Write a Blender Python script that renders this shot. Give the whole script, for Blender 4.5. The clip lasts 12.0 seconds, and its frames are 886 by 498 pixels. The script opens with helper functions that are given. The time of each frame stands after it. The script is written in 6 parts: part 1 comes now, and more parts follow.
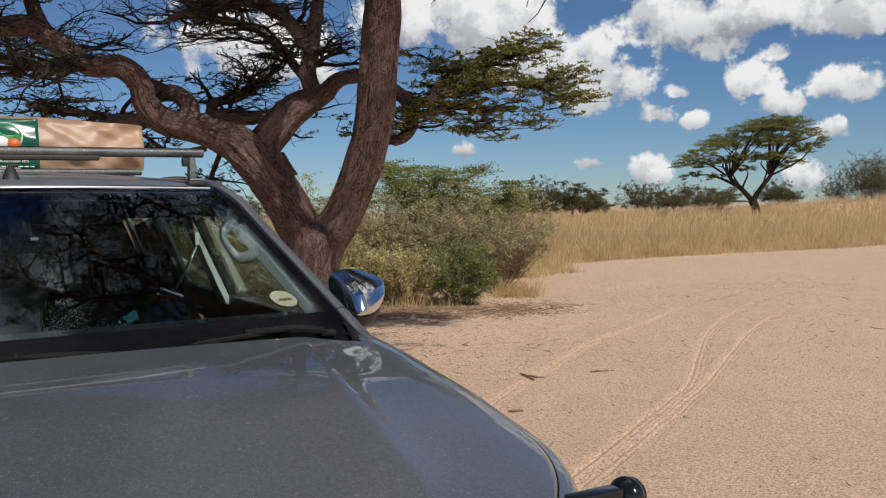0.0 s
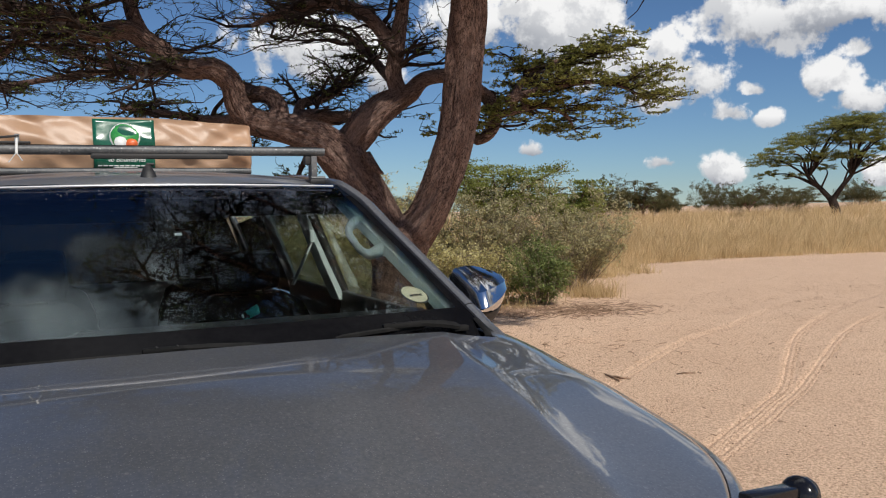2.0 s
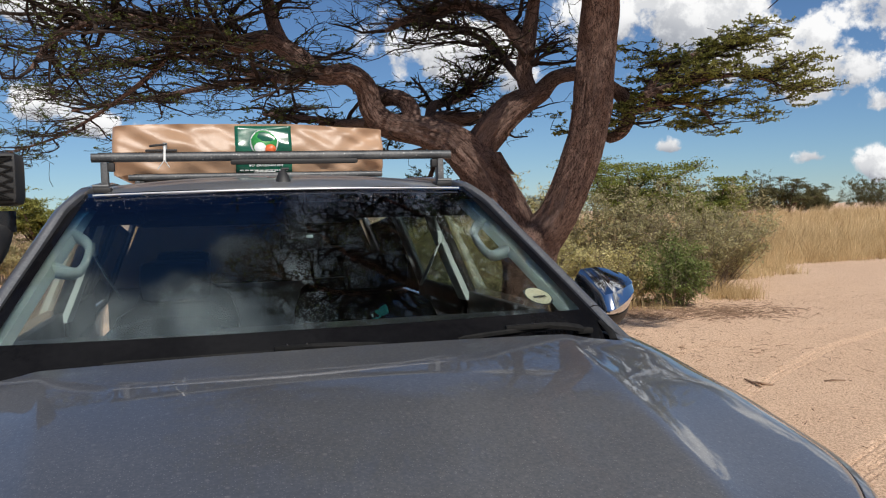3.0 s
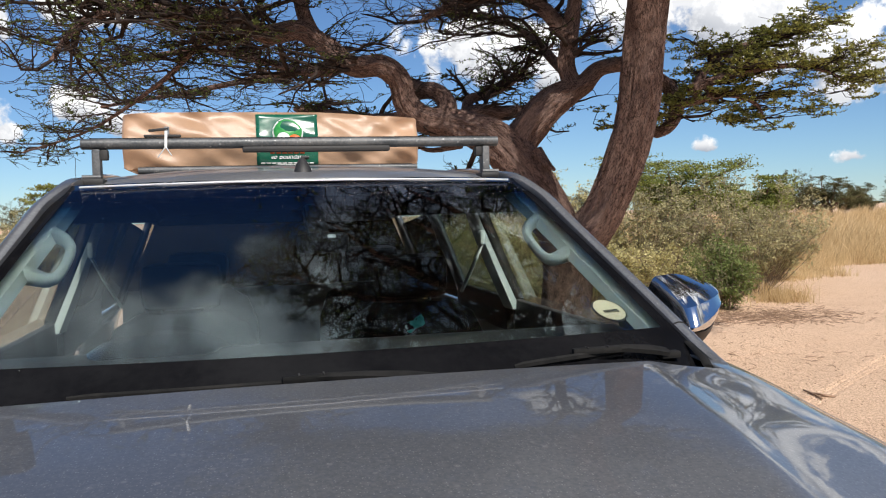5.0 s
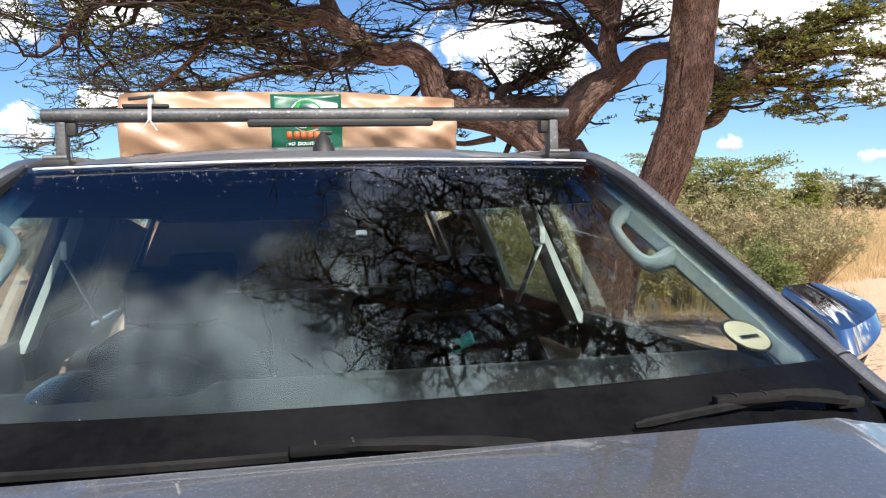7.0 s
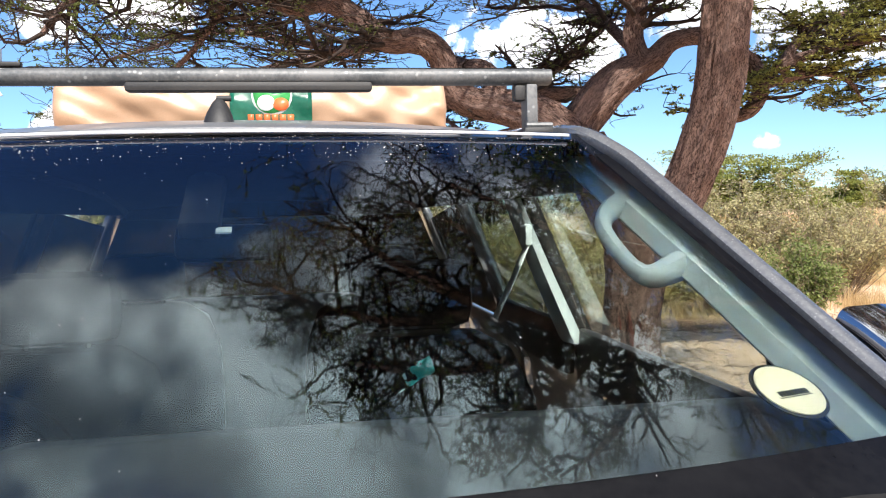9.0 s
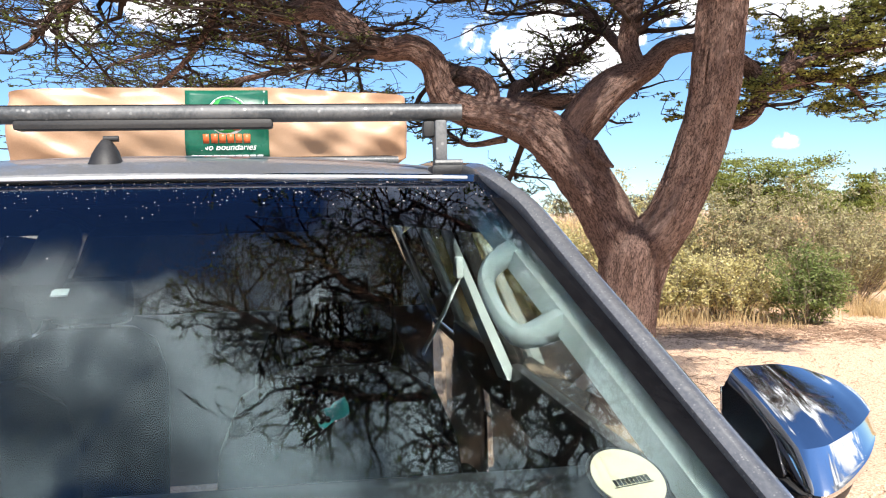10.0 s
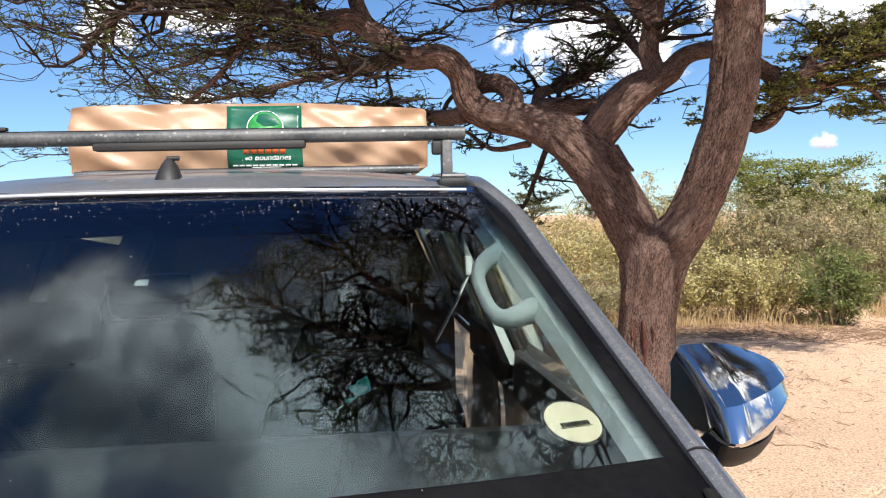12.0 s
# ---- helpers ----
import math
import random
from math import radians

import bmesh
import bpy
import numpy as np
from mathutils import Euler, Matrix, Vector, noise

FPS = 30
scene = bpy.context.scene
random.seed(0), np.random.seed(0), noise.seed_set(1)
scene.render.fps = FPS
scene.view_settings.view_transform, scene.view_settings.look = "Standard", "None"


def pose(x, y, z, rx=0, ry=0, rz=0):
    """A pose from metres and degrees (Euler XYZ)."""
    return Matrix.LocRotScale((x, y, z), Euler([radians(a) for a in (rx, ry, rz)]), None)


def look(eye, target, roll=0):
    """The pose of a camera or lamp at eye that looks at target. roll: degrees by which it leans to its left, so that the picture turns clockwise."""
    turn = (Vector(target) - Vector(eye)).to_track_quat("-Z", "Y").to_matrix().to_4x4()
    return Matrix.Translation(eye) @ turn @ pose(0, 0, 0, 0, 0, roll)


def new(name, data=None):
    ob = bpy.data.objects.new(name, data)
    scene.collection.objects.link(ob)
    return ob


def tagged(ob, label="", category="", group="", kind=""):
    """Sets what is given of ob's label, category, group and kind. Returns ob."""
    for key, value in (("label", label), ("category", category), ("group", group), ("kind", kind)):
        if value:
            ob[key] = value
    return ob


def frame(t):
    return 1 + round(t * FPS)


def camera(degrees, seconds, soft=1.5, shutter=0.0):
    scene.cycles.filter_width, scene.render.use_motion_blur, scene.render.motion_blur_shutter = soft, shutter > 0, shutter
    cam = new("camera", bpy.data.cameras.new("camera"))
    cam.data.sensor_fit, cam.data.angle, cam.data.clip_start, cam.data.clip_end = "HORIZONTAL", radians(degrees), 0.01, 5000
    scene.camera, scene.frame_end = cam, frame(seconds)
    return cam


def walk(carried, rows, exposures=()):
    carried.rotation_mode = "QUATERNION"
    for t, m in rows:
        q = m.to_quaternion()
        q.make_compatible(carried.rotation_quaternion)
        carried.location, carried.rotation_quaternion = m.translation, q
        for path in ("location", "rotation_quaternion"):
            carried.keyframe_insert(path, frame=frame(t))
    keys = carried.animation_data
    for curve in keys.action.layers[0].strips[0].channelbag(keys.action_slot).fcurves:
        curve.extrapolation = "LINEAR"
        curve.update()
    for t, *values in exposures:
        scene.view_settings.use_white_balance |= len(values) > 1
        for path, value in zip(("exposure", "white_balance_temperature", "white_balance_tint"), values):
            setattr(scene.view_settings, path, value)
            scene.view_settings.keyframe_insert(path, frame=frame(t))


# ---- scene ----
cam = camera(55.1, 12.0, 1.15)
PATH = [
    (0, (0.101, -0.24, 1.651), (0.069, 1.758, 1.56), -1.4),
    (0.5, (0.071, -0.271, 1.683), (0.036, 1.726, 1.59), -1.3),
    (1, (-0.04, -0.286, 1.687), (-0.082, 1.711, 1.594), -1.2),
    (1.5, (-0.061, -0.256, 1.659), (-0.132, 1.74, 1.569), -1.3),
    (2, (-0.073, -0.267, 1.648), (-0.261, 1.722, 1.56), -1.3),
    (2.5, (-0.041, -0.268, 1.642), (-0.399, 1.698, 1.558), -1.5),
    (3, (-0.046, -0.267, 1.653), (-0.542, 1.669, 1.572), -1.7),
    (3.2, (-0.056, -0.271, 1.654), (-0.561, 1.663, 1.576), -1.5),
    (5, (-0.187, 0.132, 1.645), (-0.758, 2.047, 1.565), -1.6),
    (5.5, (-0.287, 0.311, 1.649), (-0.868, 2.223, 1.569), -1.7),
    (6, (-0.348, 0.446, 1.638), (-0.943, 2.353, 1.557), -1.6),
    (6.5, (-0.388, 0.537, 1.626), (-0.997, 2.441, 1.546), -1.6),
    (7, (-0.417, 0.618, 1.628), (-1.039, 2.517, 1.549), -1.6),
    (9, (-0.409, 1.123, 1.613), (-1.103, 2.997, 1.534), -1.5),
    (9.5, (-0.342, 1.204, 1.646), (-1.053, 3.072, 1.566), -1.5),
    (10, (-0.241, 1.249, 1.681), (-0.971, 3.11, 1.603), -1.4),
    (10.5, (-0.157, 1.261, 1.689), (-0.907, 3.114, 1.616), -1.7),
    (11, (-0.108, 1.204, 1.704), (-0.876, 3.049, 1.627), -1.5),
    (11.5, (-0.015, 1.14, 1.708), (-0.802, 2.977, 1.632), -1.5),
    (12, (-0.089, 1.015, 1.688), (-0.889, 2.846, 1.615), -1.5),
]
walk(cam, [(t, look(eye, target, roll)) for t, eye, target, roll in PATH], [(0, -0.2), (2.5, -0.05), (5, 0.35), (7, 0.9), (9, 1.25), (10.5, 1.15), (12, 0.82)])

# ---------------------------------------------------------------- world, sun, exposure
SUN_TO = Vector((0.42, -0.54, 0.73)).normalized()
world = bpy.data.worlds.new("sky")
scene.world = world
world.use_nodes = True


def wire(tree, a, b):
    tree.links.new(a, b)


def node(tree, kind, **values):
    n = tree.nodes.new(kind)
    for k, v in values.items():
        n.inputs[k].default_value = v
    return n


def op(tree, kind, a, b=None, clamp=False):
    n = tree.nodes.new("ShaderNodeMath")
    n.operation, n.use_clamp = kind, clamp
    for i, v in enumerate((a, b)):
        if v is None:
            continue
        if isinstance(v, (int, float)):
            n.inputs[i].default_value = v
        else:
            tree.links.new(v, n.inputs[i])
    return n.outputs[0]


def ramp(tree, v, lo, hi, a=0.0, b=1.0, smooth=True):
    n = tree.nodes.new("ShaderNodeMapRange")
    n.interpolation_type = "SMOOTHSTEP" if smooth else "LINEAR"
    tree.links.new(v, n.inputs["Value"])
    for k, x in (("From Min", lo), ("From Max", hi), ("To Min", a), ("To Max", b)):
        n.inputs[k].default_value = x
    return n.outputs[0]


def mixed(tree, f, a, b):
    n = tree.nodes.new("ShaderNodeMix")
    n.data_type = "RGBA"
    for sock, v in ((n.inputs[0], f), (n.inputs[6], a), (n.inputs[7], b)):
        if isinstance(v, (tuple, int, float)):
            sock.default_value = (*v, 1.0) if isinstance(v, tuple) else v
        else:
            tree.links.new(v, sock)
    return n.outputs[2]


# cumulus lobes: direction, angular size
CLOUDS_EAST = [
    ((0.039, 0.979, 0.200), 0.107), ((0.001, 0.974, 0.228), 0.086), ((0.106, 0.980, 0.166), 0.078), ((0.169, 0.976, 0.135), 0.065), ((-0.051, 0.978, 0.202), 0.065),
    ((0.261, 0.945, 0.199), 0.093), ((0.322, 0.926, 0.199), 0.065), ((0.404, 0.895, 0.187), 0.071), ((0.333, 0.934, 0.128), 0.040), ((0.350, 0.931, 0.104), 0.032), ((0.413, 0.902, 0.121), 0.045),
    ((0.231, 0.968, 0.101), 0.030), ((0.269, 0.959, 0.092), 0.020), ((0.252, 0.960, 0.124), 0.021), ((0.160, 0.986, 0.050), 0.022), ((0.222, 0.974, 0.033), 0.029),
    ((0.382, 0.924, 0.025), 0.026), ((0.398, 0.914, 0.074), 0.023), ((0.011, 0.998, 0.068), 0.015), ((0.348, 0.924, 0.159), 0.026),
]
CLOUDS_WEST = [
    ((-0.204, 0.964, 0.172), 0.077), ((-0.250, 0.947, 0.201), 0.068), ((-0.156, 0.977, 0.147), 0.036), ((-0.628, 0.769, 0.121), 0.047), ((-0.689, 0.718, 0.099), 0.038),
    ((-0.687, 0.696, 0.209), 0.043), ((-0.594, 0.798, 0.105), 0.038), ((-0.615, 0.756, 0.225), 0.047),
]
CLOUDS_HIGH = [
    ((-0.15, 0.32, 0.935), 0.19), ((-0.41, 0.21, 0.885), 0.17), ((-0.29, 0.35, 0.89), 0.14), ((-0.26, 0.46, 0.85), 0.10), ((-0.12, 0.50, 0.86), 0.22), ((-0.08, 0.60, 0.79), 0.20), ((0.02, 0.68, 0.73), 0.17),
    ((0.12, 0.45, 0.88), 0.24), ((0.20, 0.30, 0.93), 0.24), ((0.20, 0.60, 0.77), 0.20), ((-0.53, 0.18, 0.83), 0.14), ((-0.105, 0.925, 0.365), 0.055),
    ((-0.15, 0.275, 0.945), 0.13), ((-0.42, 0.225, 0.875), 0.10), ((-0.27, 0.22, 0.935), 0.14), ((0.03, 0.28, 0.96), 0.16),
]
CLOUDS_BEHIND = [
    ((0.82, -0.28, 0.50), 0.34), ((0.64, -0.75, 0.16), 0.34), ((0.28, -0.94, 0.16), 0.32), ((-0.20, -0.96, 0.18), 0.30), ((-0.78, -0.58, 0.22), 0.30),
    ((0.97, -0.06, 0.20), 0.36), ((-0.96, 0.14, 0.22), 0.25), ((0.66, -0.02, 0.75), 0.24),
]
CLOUDS = CLOUDS_EAST + CLOUDS_WEST + CLOUDS_HIGH + CLOUDS_BEHIND
wt = world.node_tree
wt.nodes.clear()
sky = wt.nodes.new("ShaderNodeTexSky")
sky.sky_type, sky.sun_disc = "NISHITA", False
sky.sun_elevation = math.asin(SUN_TO.z)
sky.sun_rotation = math.atan2(SUN_TO.x, SUN_TO.y)
sky.altitude, sky.air_density, sky.dust_density, sky.ozone_density = 1100, 1.0, 0.05, 2.0
way = wt.nodes.new("ShaderNodeTexCoord").outputs["Generated"]
blue = wt.nodes.new("ShaderNodeVectorMath")
blue.operation = "MULTIPLY"
blue.inputs[1].default_value = (0.049, 0.063, 0.079)
wire(wt, sky.outputs[0], blue.inputs[0])


def layer(vector):
    """Directions laid out on a cloud layer, so that clouds shrink towards the horizon."""
    s = wt.nodes.new("ShaderNodeSeparateXYZ")
    wire(wt, vector, s.inputs[0])
    k = op(wt, "DIVIDE", 1.0, op(wt, "ADD", op(wt, "ABSOLUTE", s.outputs["Z"]), 0.22))
    v = wt.nodes.new("ShaderNodeVectorMath")
    v.operation = "SCALE"
    wire(wt, vector, v.inputs[0])
    wire(wt, k, v.inputs["Scale"])
    return v.outputs[0]


def billow(vector, scale, detail, roughness):
    n = node(wt, "ShaderNodeTexNoise", Scale=scale, Detail=detail, Roughness=roughness)
    wire(wt, vector, n.inputs["Vector"])
    return n.outputs[0]


def shifted(vector, by):
    n = wt.nodes.new("ShaderNodeVectorMath")
    n.operation = "ADD"
    n.inputs[1].default_value = by
    wire(wt, vector, n.inputs[0])
    return n.outputs[0]


lobes, rise = None, None
for centre, size in CLOUDS:
    d = wt.nodes.new("ShaderNodeVectorMath")
    d.operation = "SUBTRACT"
    wire(wt, way, d.inputs[0])
    d.inputs[1].default_value = centre
    parts = wt.nodes.new("ShaderNodeSeparateXYZ")
    wire(wt, d.outputs[0], parts.inputs[0])
    q = wt.nodes.new("ShaderNodeCombineXYZ")
    wire(wt, parts.outputs["X"], q.inputs["X"])
    wire(wt, parts.outputs["Y"], q.inputs["Y"])
    wire(wt, op(wt, "MAXIMUM", op(wt, "MULTIPLY", parts.outputs["Z"], 1.35), op(wt, "MULTIPLY", parts.outputs["Z"], -2.5)), q.inputs["Z"])
    le = wt.nodes.new("ShaderNodeVectorMath")
    le.operation = "LENGTH"
    wire(wt, q.outputs[0], le.inputs[0])
    v = ramp(wt, le.outputs["Value"], 0.0, size * 1.5, 1.0, 0.0, smooth=False)
    lobes = v if lobes is None else op(wt, "MAXIMUM", lobes, v)
    # height within the lobe, for the shaded undersides
    lift = op(wt, "MULTIPLY", op(wt, "MULTIPLY", parts.outputs["Z"], 1.0 / size), v)
    rise = lift if rise is None else op(wt, "ADD", rise, lift)
sep = wt.nodes.new("ShaderNodeSeparateXYZ")
wire(wt, way, sep.inputs[0])
high = ramp(wt, sep.outputs["Z"], 0.22, 0.42)


def puffs(vector):
    """Billows: small and round near the horizon, wide overhead."""
    low, top = billow(vector, 21.0, 9.0, 0.60), billow(layer(vector), 4.6, 8.0, 0.55)
    return op(wt, "ADD", op(wt, "MULTIPLY", low, op(wt, "SUBTRACT", 1.0, high)), op(wt, "MULTIPLY", top, high))


puff = puffs(way)
puff_up = puffs(shifted(way, (0.012, -0.008, 0.024)))
broad = op(wt, "MULTIPLY", ramp(wt, billow(way, 1.7, 3.0, 0.5), 0.46, 0.70), ramp(wt, sep.outputs["Z"], 0.55, 0.75))
field = op(wt, "MAXIMUM", lobes, op(wt, "MULTIPLY", broad, 0.42))
rag = ramp(wt, sep.outputs["Z"], 0.25, 0.6, 2.3, 1.5)
dens = op(wt, "ADD", field, op(wt, "MULTIPLY", op(wt, "SUBTRACT", puff, 0.5), rag))
cover = op(wt, "MULTIPLY", ramp(wt, dens, 0.32, 0.60), ramp(wt, field, 0.02, 0.25))
lit = ramp(wt, op(wt, "SUBTRACT", puff, puff_up), -0.09, 0.11)
crest = ramp(wt, op(wt, "DIVIDE", rise, op(wt, "ADD", lobes, 0.02)), -0.42, 0.30)
low_tone = op(wt, "ADD", op(wt, "MULTIPLY", lit, 0.45), op(wt, "MULTIPLY", crest, 0.60), clamp=True)
bulk = ramp(wt, billow(layer(way), 4.4, 6.0, 0.6), 0.42, 0.62)
high_tone = op(wt, "ADD", op(wt, "MULTIPLY", op(wt, "ADD", op(wt, "MULTIPLY", bulk, 0.55), op(wt, "MULTIPLY", ramp(wt, puff, 0.36, 0.64), 0.6)), ramp(wt, field, 0.05, 0.85)), op(wt, "MULTIPLY", lit, 0.18), clamp=True)
tone = op(wt, "ADD", op(wt, "MULTIPLY", low_tone, op(wt, "SUBTRACT", 1.0, high)), op(wt, "MULTIPLY", high_tone, high))
glare = op(wt, "ADD", ramp(wt, sep.outputs["Z"], 0.30, 0.60, 1.0, 0.55), ramp(wt, sep.outputs["Z"], 0.66, 0.86, 0.0, 0.70))
glare = op(wt, "MULTIPLY", glare, op(wt, "ADD", op(wt, "MULTIPLY", op(wt, "SUBTRACT", tone, 1.0), op(wt, "MULTIPLY", high, 0.62)), 1.0))
cloud_mix = mixed(wt, tone, (0.33, 0.355, 0.41), (0.97, 0.97, 0.97))
cl = wt.nodes.new("ShaderNodeVectorMath")
cl.operation = "SCALE"
wire(wt, cloud_mix, cl.inputs[0])
wire(wt, glare, cl.inputs["Scale"])
cloud = cl.outputs[0]
back = node(wt, "ShaderNodeBackground", Strength=1.0)
wire(wt, mixed(wt, cover, blue.outputs[0], cloud), back.inputs["Color"])
wire(wt, back.outputs[0], wt.nodes.new("ShaderNodeOutputWorld").inputs[0])

sun = new("sun", bpy.data.lights.new("sun", "SUN"))
sun.data.energy, sun.data.angle, sun.data.color = 4.0, radians(0.55), (1.0, 0.95, 0.87)
sun.matrix_world = look(SUN_TO * 60, (0, 0, 0))

# ---------------------------------------------------------------- materials


def surf(name, c1, c2, scale=4.0, rough=0.6, metal=0.0, bump=0.0, bscale=60.0, fine=0.35, coat=0.0, stretch=(1, 1, 1), rough2=None, spec=0.5, detail=6.0, lo=0.35, hi=0.65, vary=0.0):
    """A surface whose colour drifts between c1 and c2 at a broad and a fine scale, with a fine relief."""
    m = bpy.data.materials.new(name)
    m.use_nodes = True
    t = m.node_tree
    p = t.nodes["Principled BSDF"]
    co = t.nodes.new("ShaderNodeTexCoord").outputs["Object"]
    mp = node(t, "ShaderNodeMapping", Scale=stretch)
    wire(t, co, mp.inputs["Vector"])
    n1 = node(t, "ShaderNodeTexNoise", Scale=scale, Detail=detail, Roughness=0.55)
    n2 = node(t, "ShaderNodeTexNoise", Scale=bscale, Detail=4.0, Roughness=0.6)
    for n in (n1, n2):
        wire(t, mp.outputs[0], n.inputs["Vector"])
    f = op(t, "ADD", op(t, "MULTIPLY", n1.outputs[0], 1 - fine), op(t, "MULTIPLY", n2.outputs[0], fine))
    f = ramp(t, f, lo, hi)
    if vary:
        g = t.nodes.new("ShaderNodeNewGeometry")
        f = op(t, "ADD", op(t, "MULTIPLY", f, 1 - vary), op(t, "MULTIPLY", g.outputs["Random Per Island"], vary))
    wire(t, mixed(t, f, c1, c2), p.inputs["Base Color"])
    p.inputs["Metallic"].default_value = metal
    p.inputs["Specular IOR Level"].default_value = spec
    p.inputs["Coat Weight"].default_value = coat
    p.inputs["Coat Roughness"].default_value = 0.03
    if rough2 is None:
        p.inputs["Roughness"].default_value = rough
    else:
        wire(t, ramp(t, n1.outputs[0], 0.3, 0.7, rough, rough2), p.inputs["Roughness"])
    if bump:
        b = node(t, "ShaderNodeBump", Strength=min(1.0, bump), Distance=0.004 * max(1.0, bump))
        wire(t, n2.outputs[0], b.inputs["Height"])
        wire(t, b.outputs[0], p.inputs["Normal"])
    return m


def leafy(name, c1, c2, through_light=0.35):
    m = surf(name, c1, c2, scale=1.3, rough=0.7, fine=0.3, bscale=14, vary=0.6, spec=0.18)
    t = m.node_tree
    p = t.nodes["Principled BSDF"]
    out = t.nodes["Material Output"]
    tr = t.nodes.new("ShaderNodeBsdfTranslucent")
    wire(t, p.inputs["Base Color"].links[0].from_socket, tr.inputs["Color"])
    mx = t.nodes.new("ShaderNodeMixShader")
    mx.inputs[0].default_value = through_light
    wire(t, p.outputs[0], mx.inputs[1])
    wire(t, tr.outputs[0], mx.inputs[2])
    wire(t, mx.outputs[0], out.inputs["Surface"])
    return m


def glass(name, tint, band=None, rough=0.0):
    """Clear glass; band: local z range over which the shade strip at the top sets in."""
    m = bpy.data.materials.new(name)
    m.use_nodes = True
    t = m.node_tree
    p = t.nodes["Principled BSDF"]
    p.inputs["Transmission Weight"].default_value = 1.0
    p.inputs["Roughness"].default_value = rough
    p.inputs["IOR"].default_value = 1.5
    p.inputs["Base Color"].default_value = (*tint, 1)
    if band:
        s = t.nodes.new("ShaderNodeSeparateXYZ")
        wire(t, t.nodes.new("ShaderNodeTexCoord").outputs["Object"], s.inputs[0])
        shade = ramp(t, s.outputs["Z"], band[0], band[1])
        wire(t, mixed(t, shade, tint, (0.04, 0.16, 0.30)), p.inputs["Base Color"])
        wire(t, mixed(t, shade, (0.66, 0.90, 1.0), (0.34, 0.44, 1.0)), p.inputs["Specular Tint"])
    return m


def sandy(name, dark, mid, light):
    """Trodden sand: grains, small clods, pits with shade put into their colour, and broad faint drifts."""
    m = bpy.data.materials.new(name)
    m.use_nodes = True
    t = m.node_tree
    p = t.nodes["Principled BSDF"]
    co = t.nodes.new("ShaderNodeTexCoord").outputs["Object"]
    drift = node(t, "ShaderNodeTexNoise", Scale=0.7, Detail=5.0, Roughness=0.6)
    clod = node(t, "ShaderNodeTexNoise", Scale=46.0, Detail=9.0, Roughness=0.76)
    grain = node(t, "ShaderNodeTexNoise", Scale=130.0, Detail=3.0, Roughness=0.7)
    pit = node(t, "ShaderNodeTexVoronoi", Scale=55.0)
    for n in (drift, clod, grain, pit):
        wire(t, co, n.inputs["Vector"])
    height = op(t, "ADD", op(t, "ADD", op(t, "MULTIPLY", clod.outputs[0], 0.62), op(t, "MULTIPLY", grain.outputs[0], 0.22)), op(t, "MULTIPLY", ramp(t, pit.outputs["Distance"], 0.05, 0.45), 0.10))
    # low places go dark, which puts the shade of the pits into the colour
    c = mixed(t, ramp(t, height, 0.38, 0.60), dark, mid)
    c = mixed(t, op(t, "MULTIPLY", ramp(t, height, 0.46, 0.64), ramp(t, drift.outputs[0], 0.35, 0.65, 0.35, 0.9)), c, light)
    wire(t, c, p.inputs["Base Color"])
    p.inputs["Roughness"].default_value = 0.95
    p.inputs["Specular IOR Level"].default_value = 0.12
    b = node(t, "ShaderNodeBump", Strength=0.9, Distance=0.016)
    wire(t, height, b.inputs["Height"])
    wire(t, b.outputs[0], p.inputs["Normal"])
    return m


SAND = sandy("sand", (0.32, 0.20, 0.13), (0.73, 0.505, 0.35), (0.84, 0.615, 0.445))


def furrowed(name, dark, light, pale):
    """Bark whose cracks run along the limb; the grain attribute gives the place round and along it."""
    m = bpy.data.materials.new(name)
    m.use_nodes = True
    t = m.node_tree
    p = t.nodes["Principled BSDF"]
    at = t.nodes.new("ShaderNodeAttribute")
    at.attribute_name = "grain"
    n1 = node(t, "ShaderNodeTexNoise", Scale=85.0, Detail=9.0, Roughness=0.75, Distortion=0.6)
    n2 = node(t, "ShaderNodeTexNoise", Scale=5.0, Detail=4.0, Roughness=0.6)
    n3 = node(t, "ShaderNodeTexNoise", Scale=70.0, Detail=3.0, Roughness=0.5, Distortion=1.2)
    for n in (n1, n2, n3):
        wire(t, at.outputs["Vector"], n.inputs["Vector"])
    crack = ramp(t, op(t, "ABSOLUTE", op(t, "SUBTRACT", n3.outputs[0], 0.5)), 0.0, 0.07)
    h = op(t, "ADD", op(t, "MULTIPLY", n1.outputs[0], 0.85), op(t, "MULTIPLY", crack, 0.17))
    c = mixed(t, ramp(t, h, 0.40, 0.70), dark, light)
    wire(t, mixed(t, ramp(t, n2.outputs[0], 0.45, 0.75, 0.0, 0.38), c, pale), p.inputs["Base Color"])
    p.inputs["Roughness"].default_value = 0.95
    p.inputs["Specular IOR Level"].default_value = 0.15
    b = node(t, "ShaderNodeBump", Strength=1.0, Distance=0.032)
    wire(t, h, b.inputs["Height"])
    wire(t, b.outputs[0], p.inputs["Normal"])
    return m


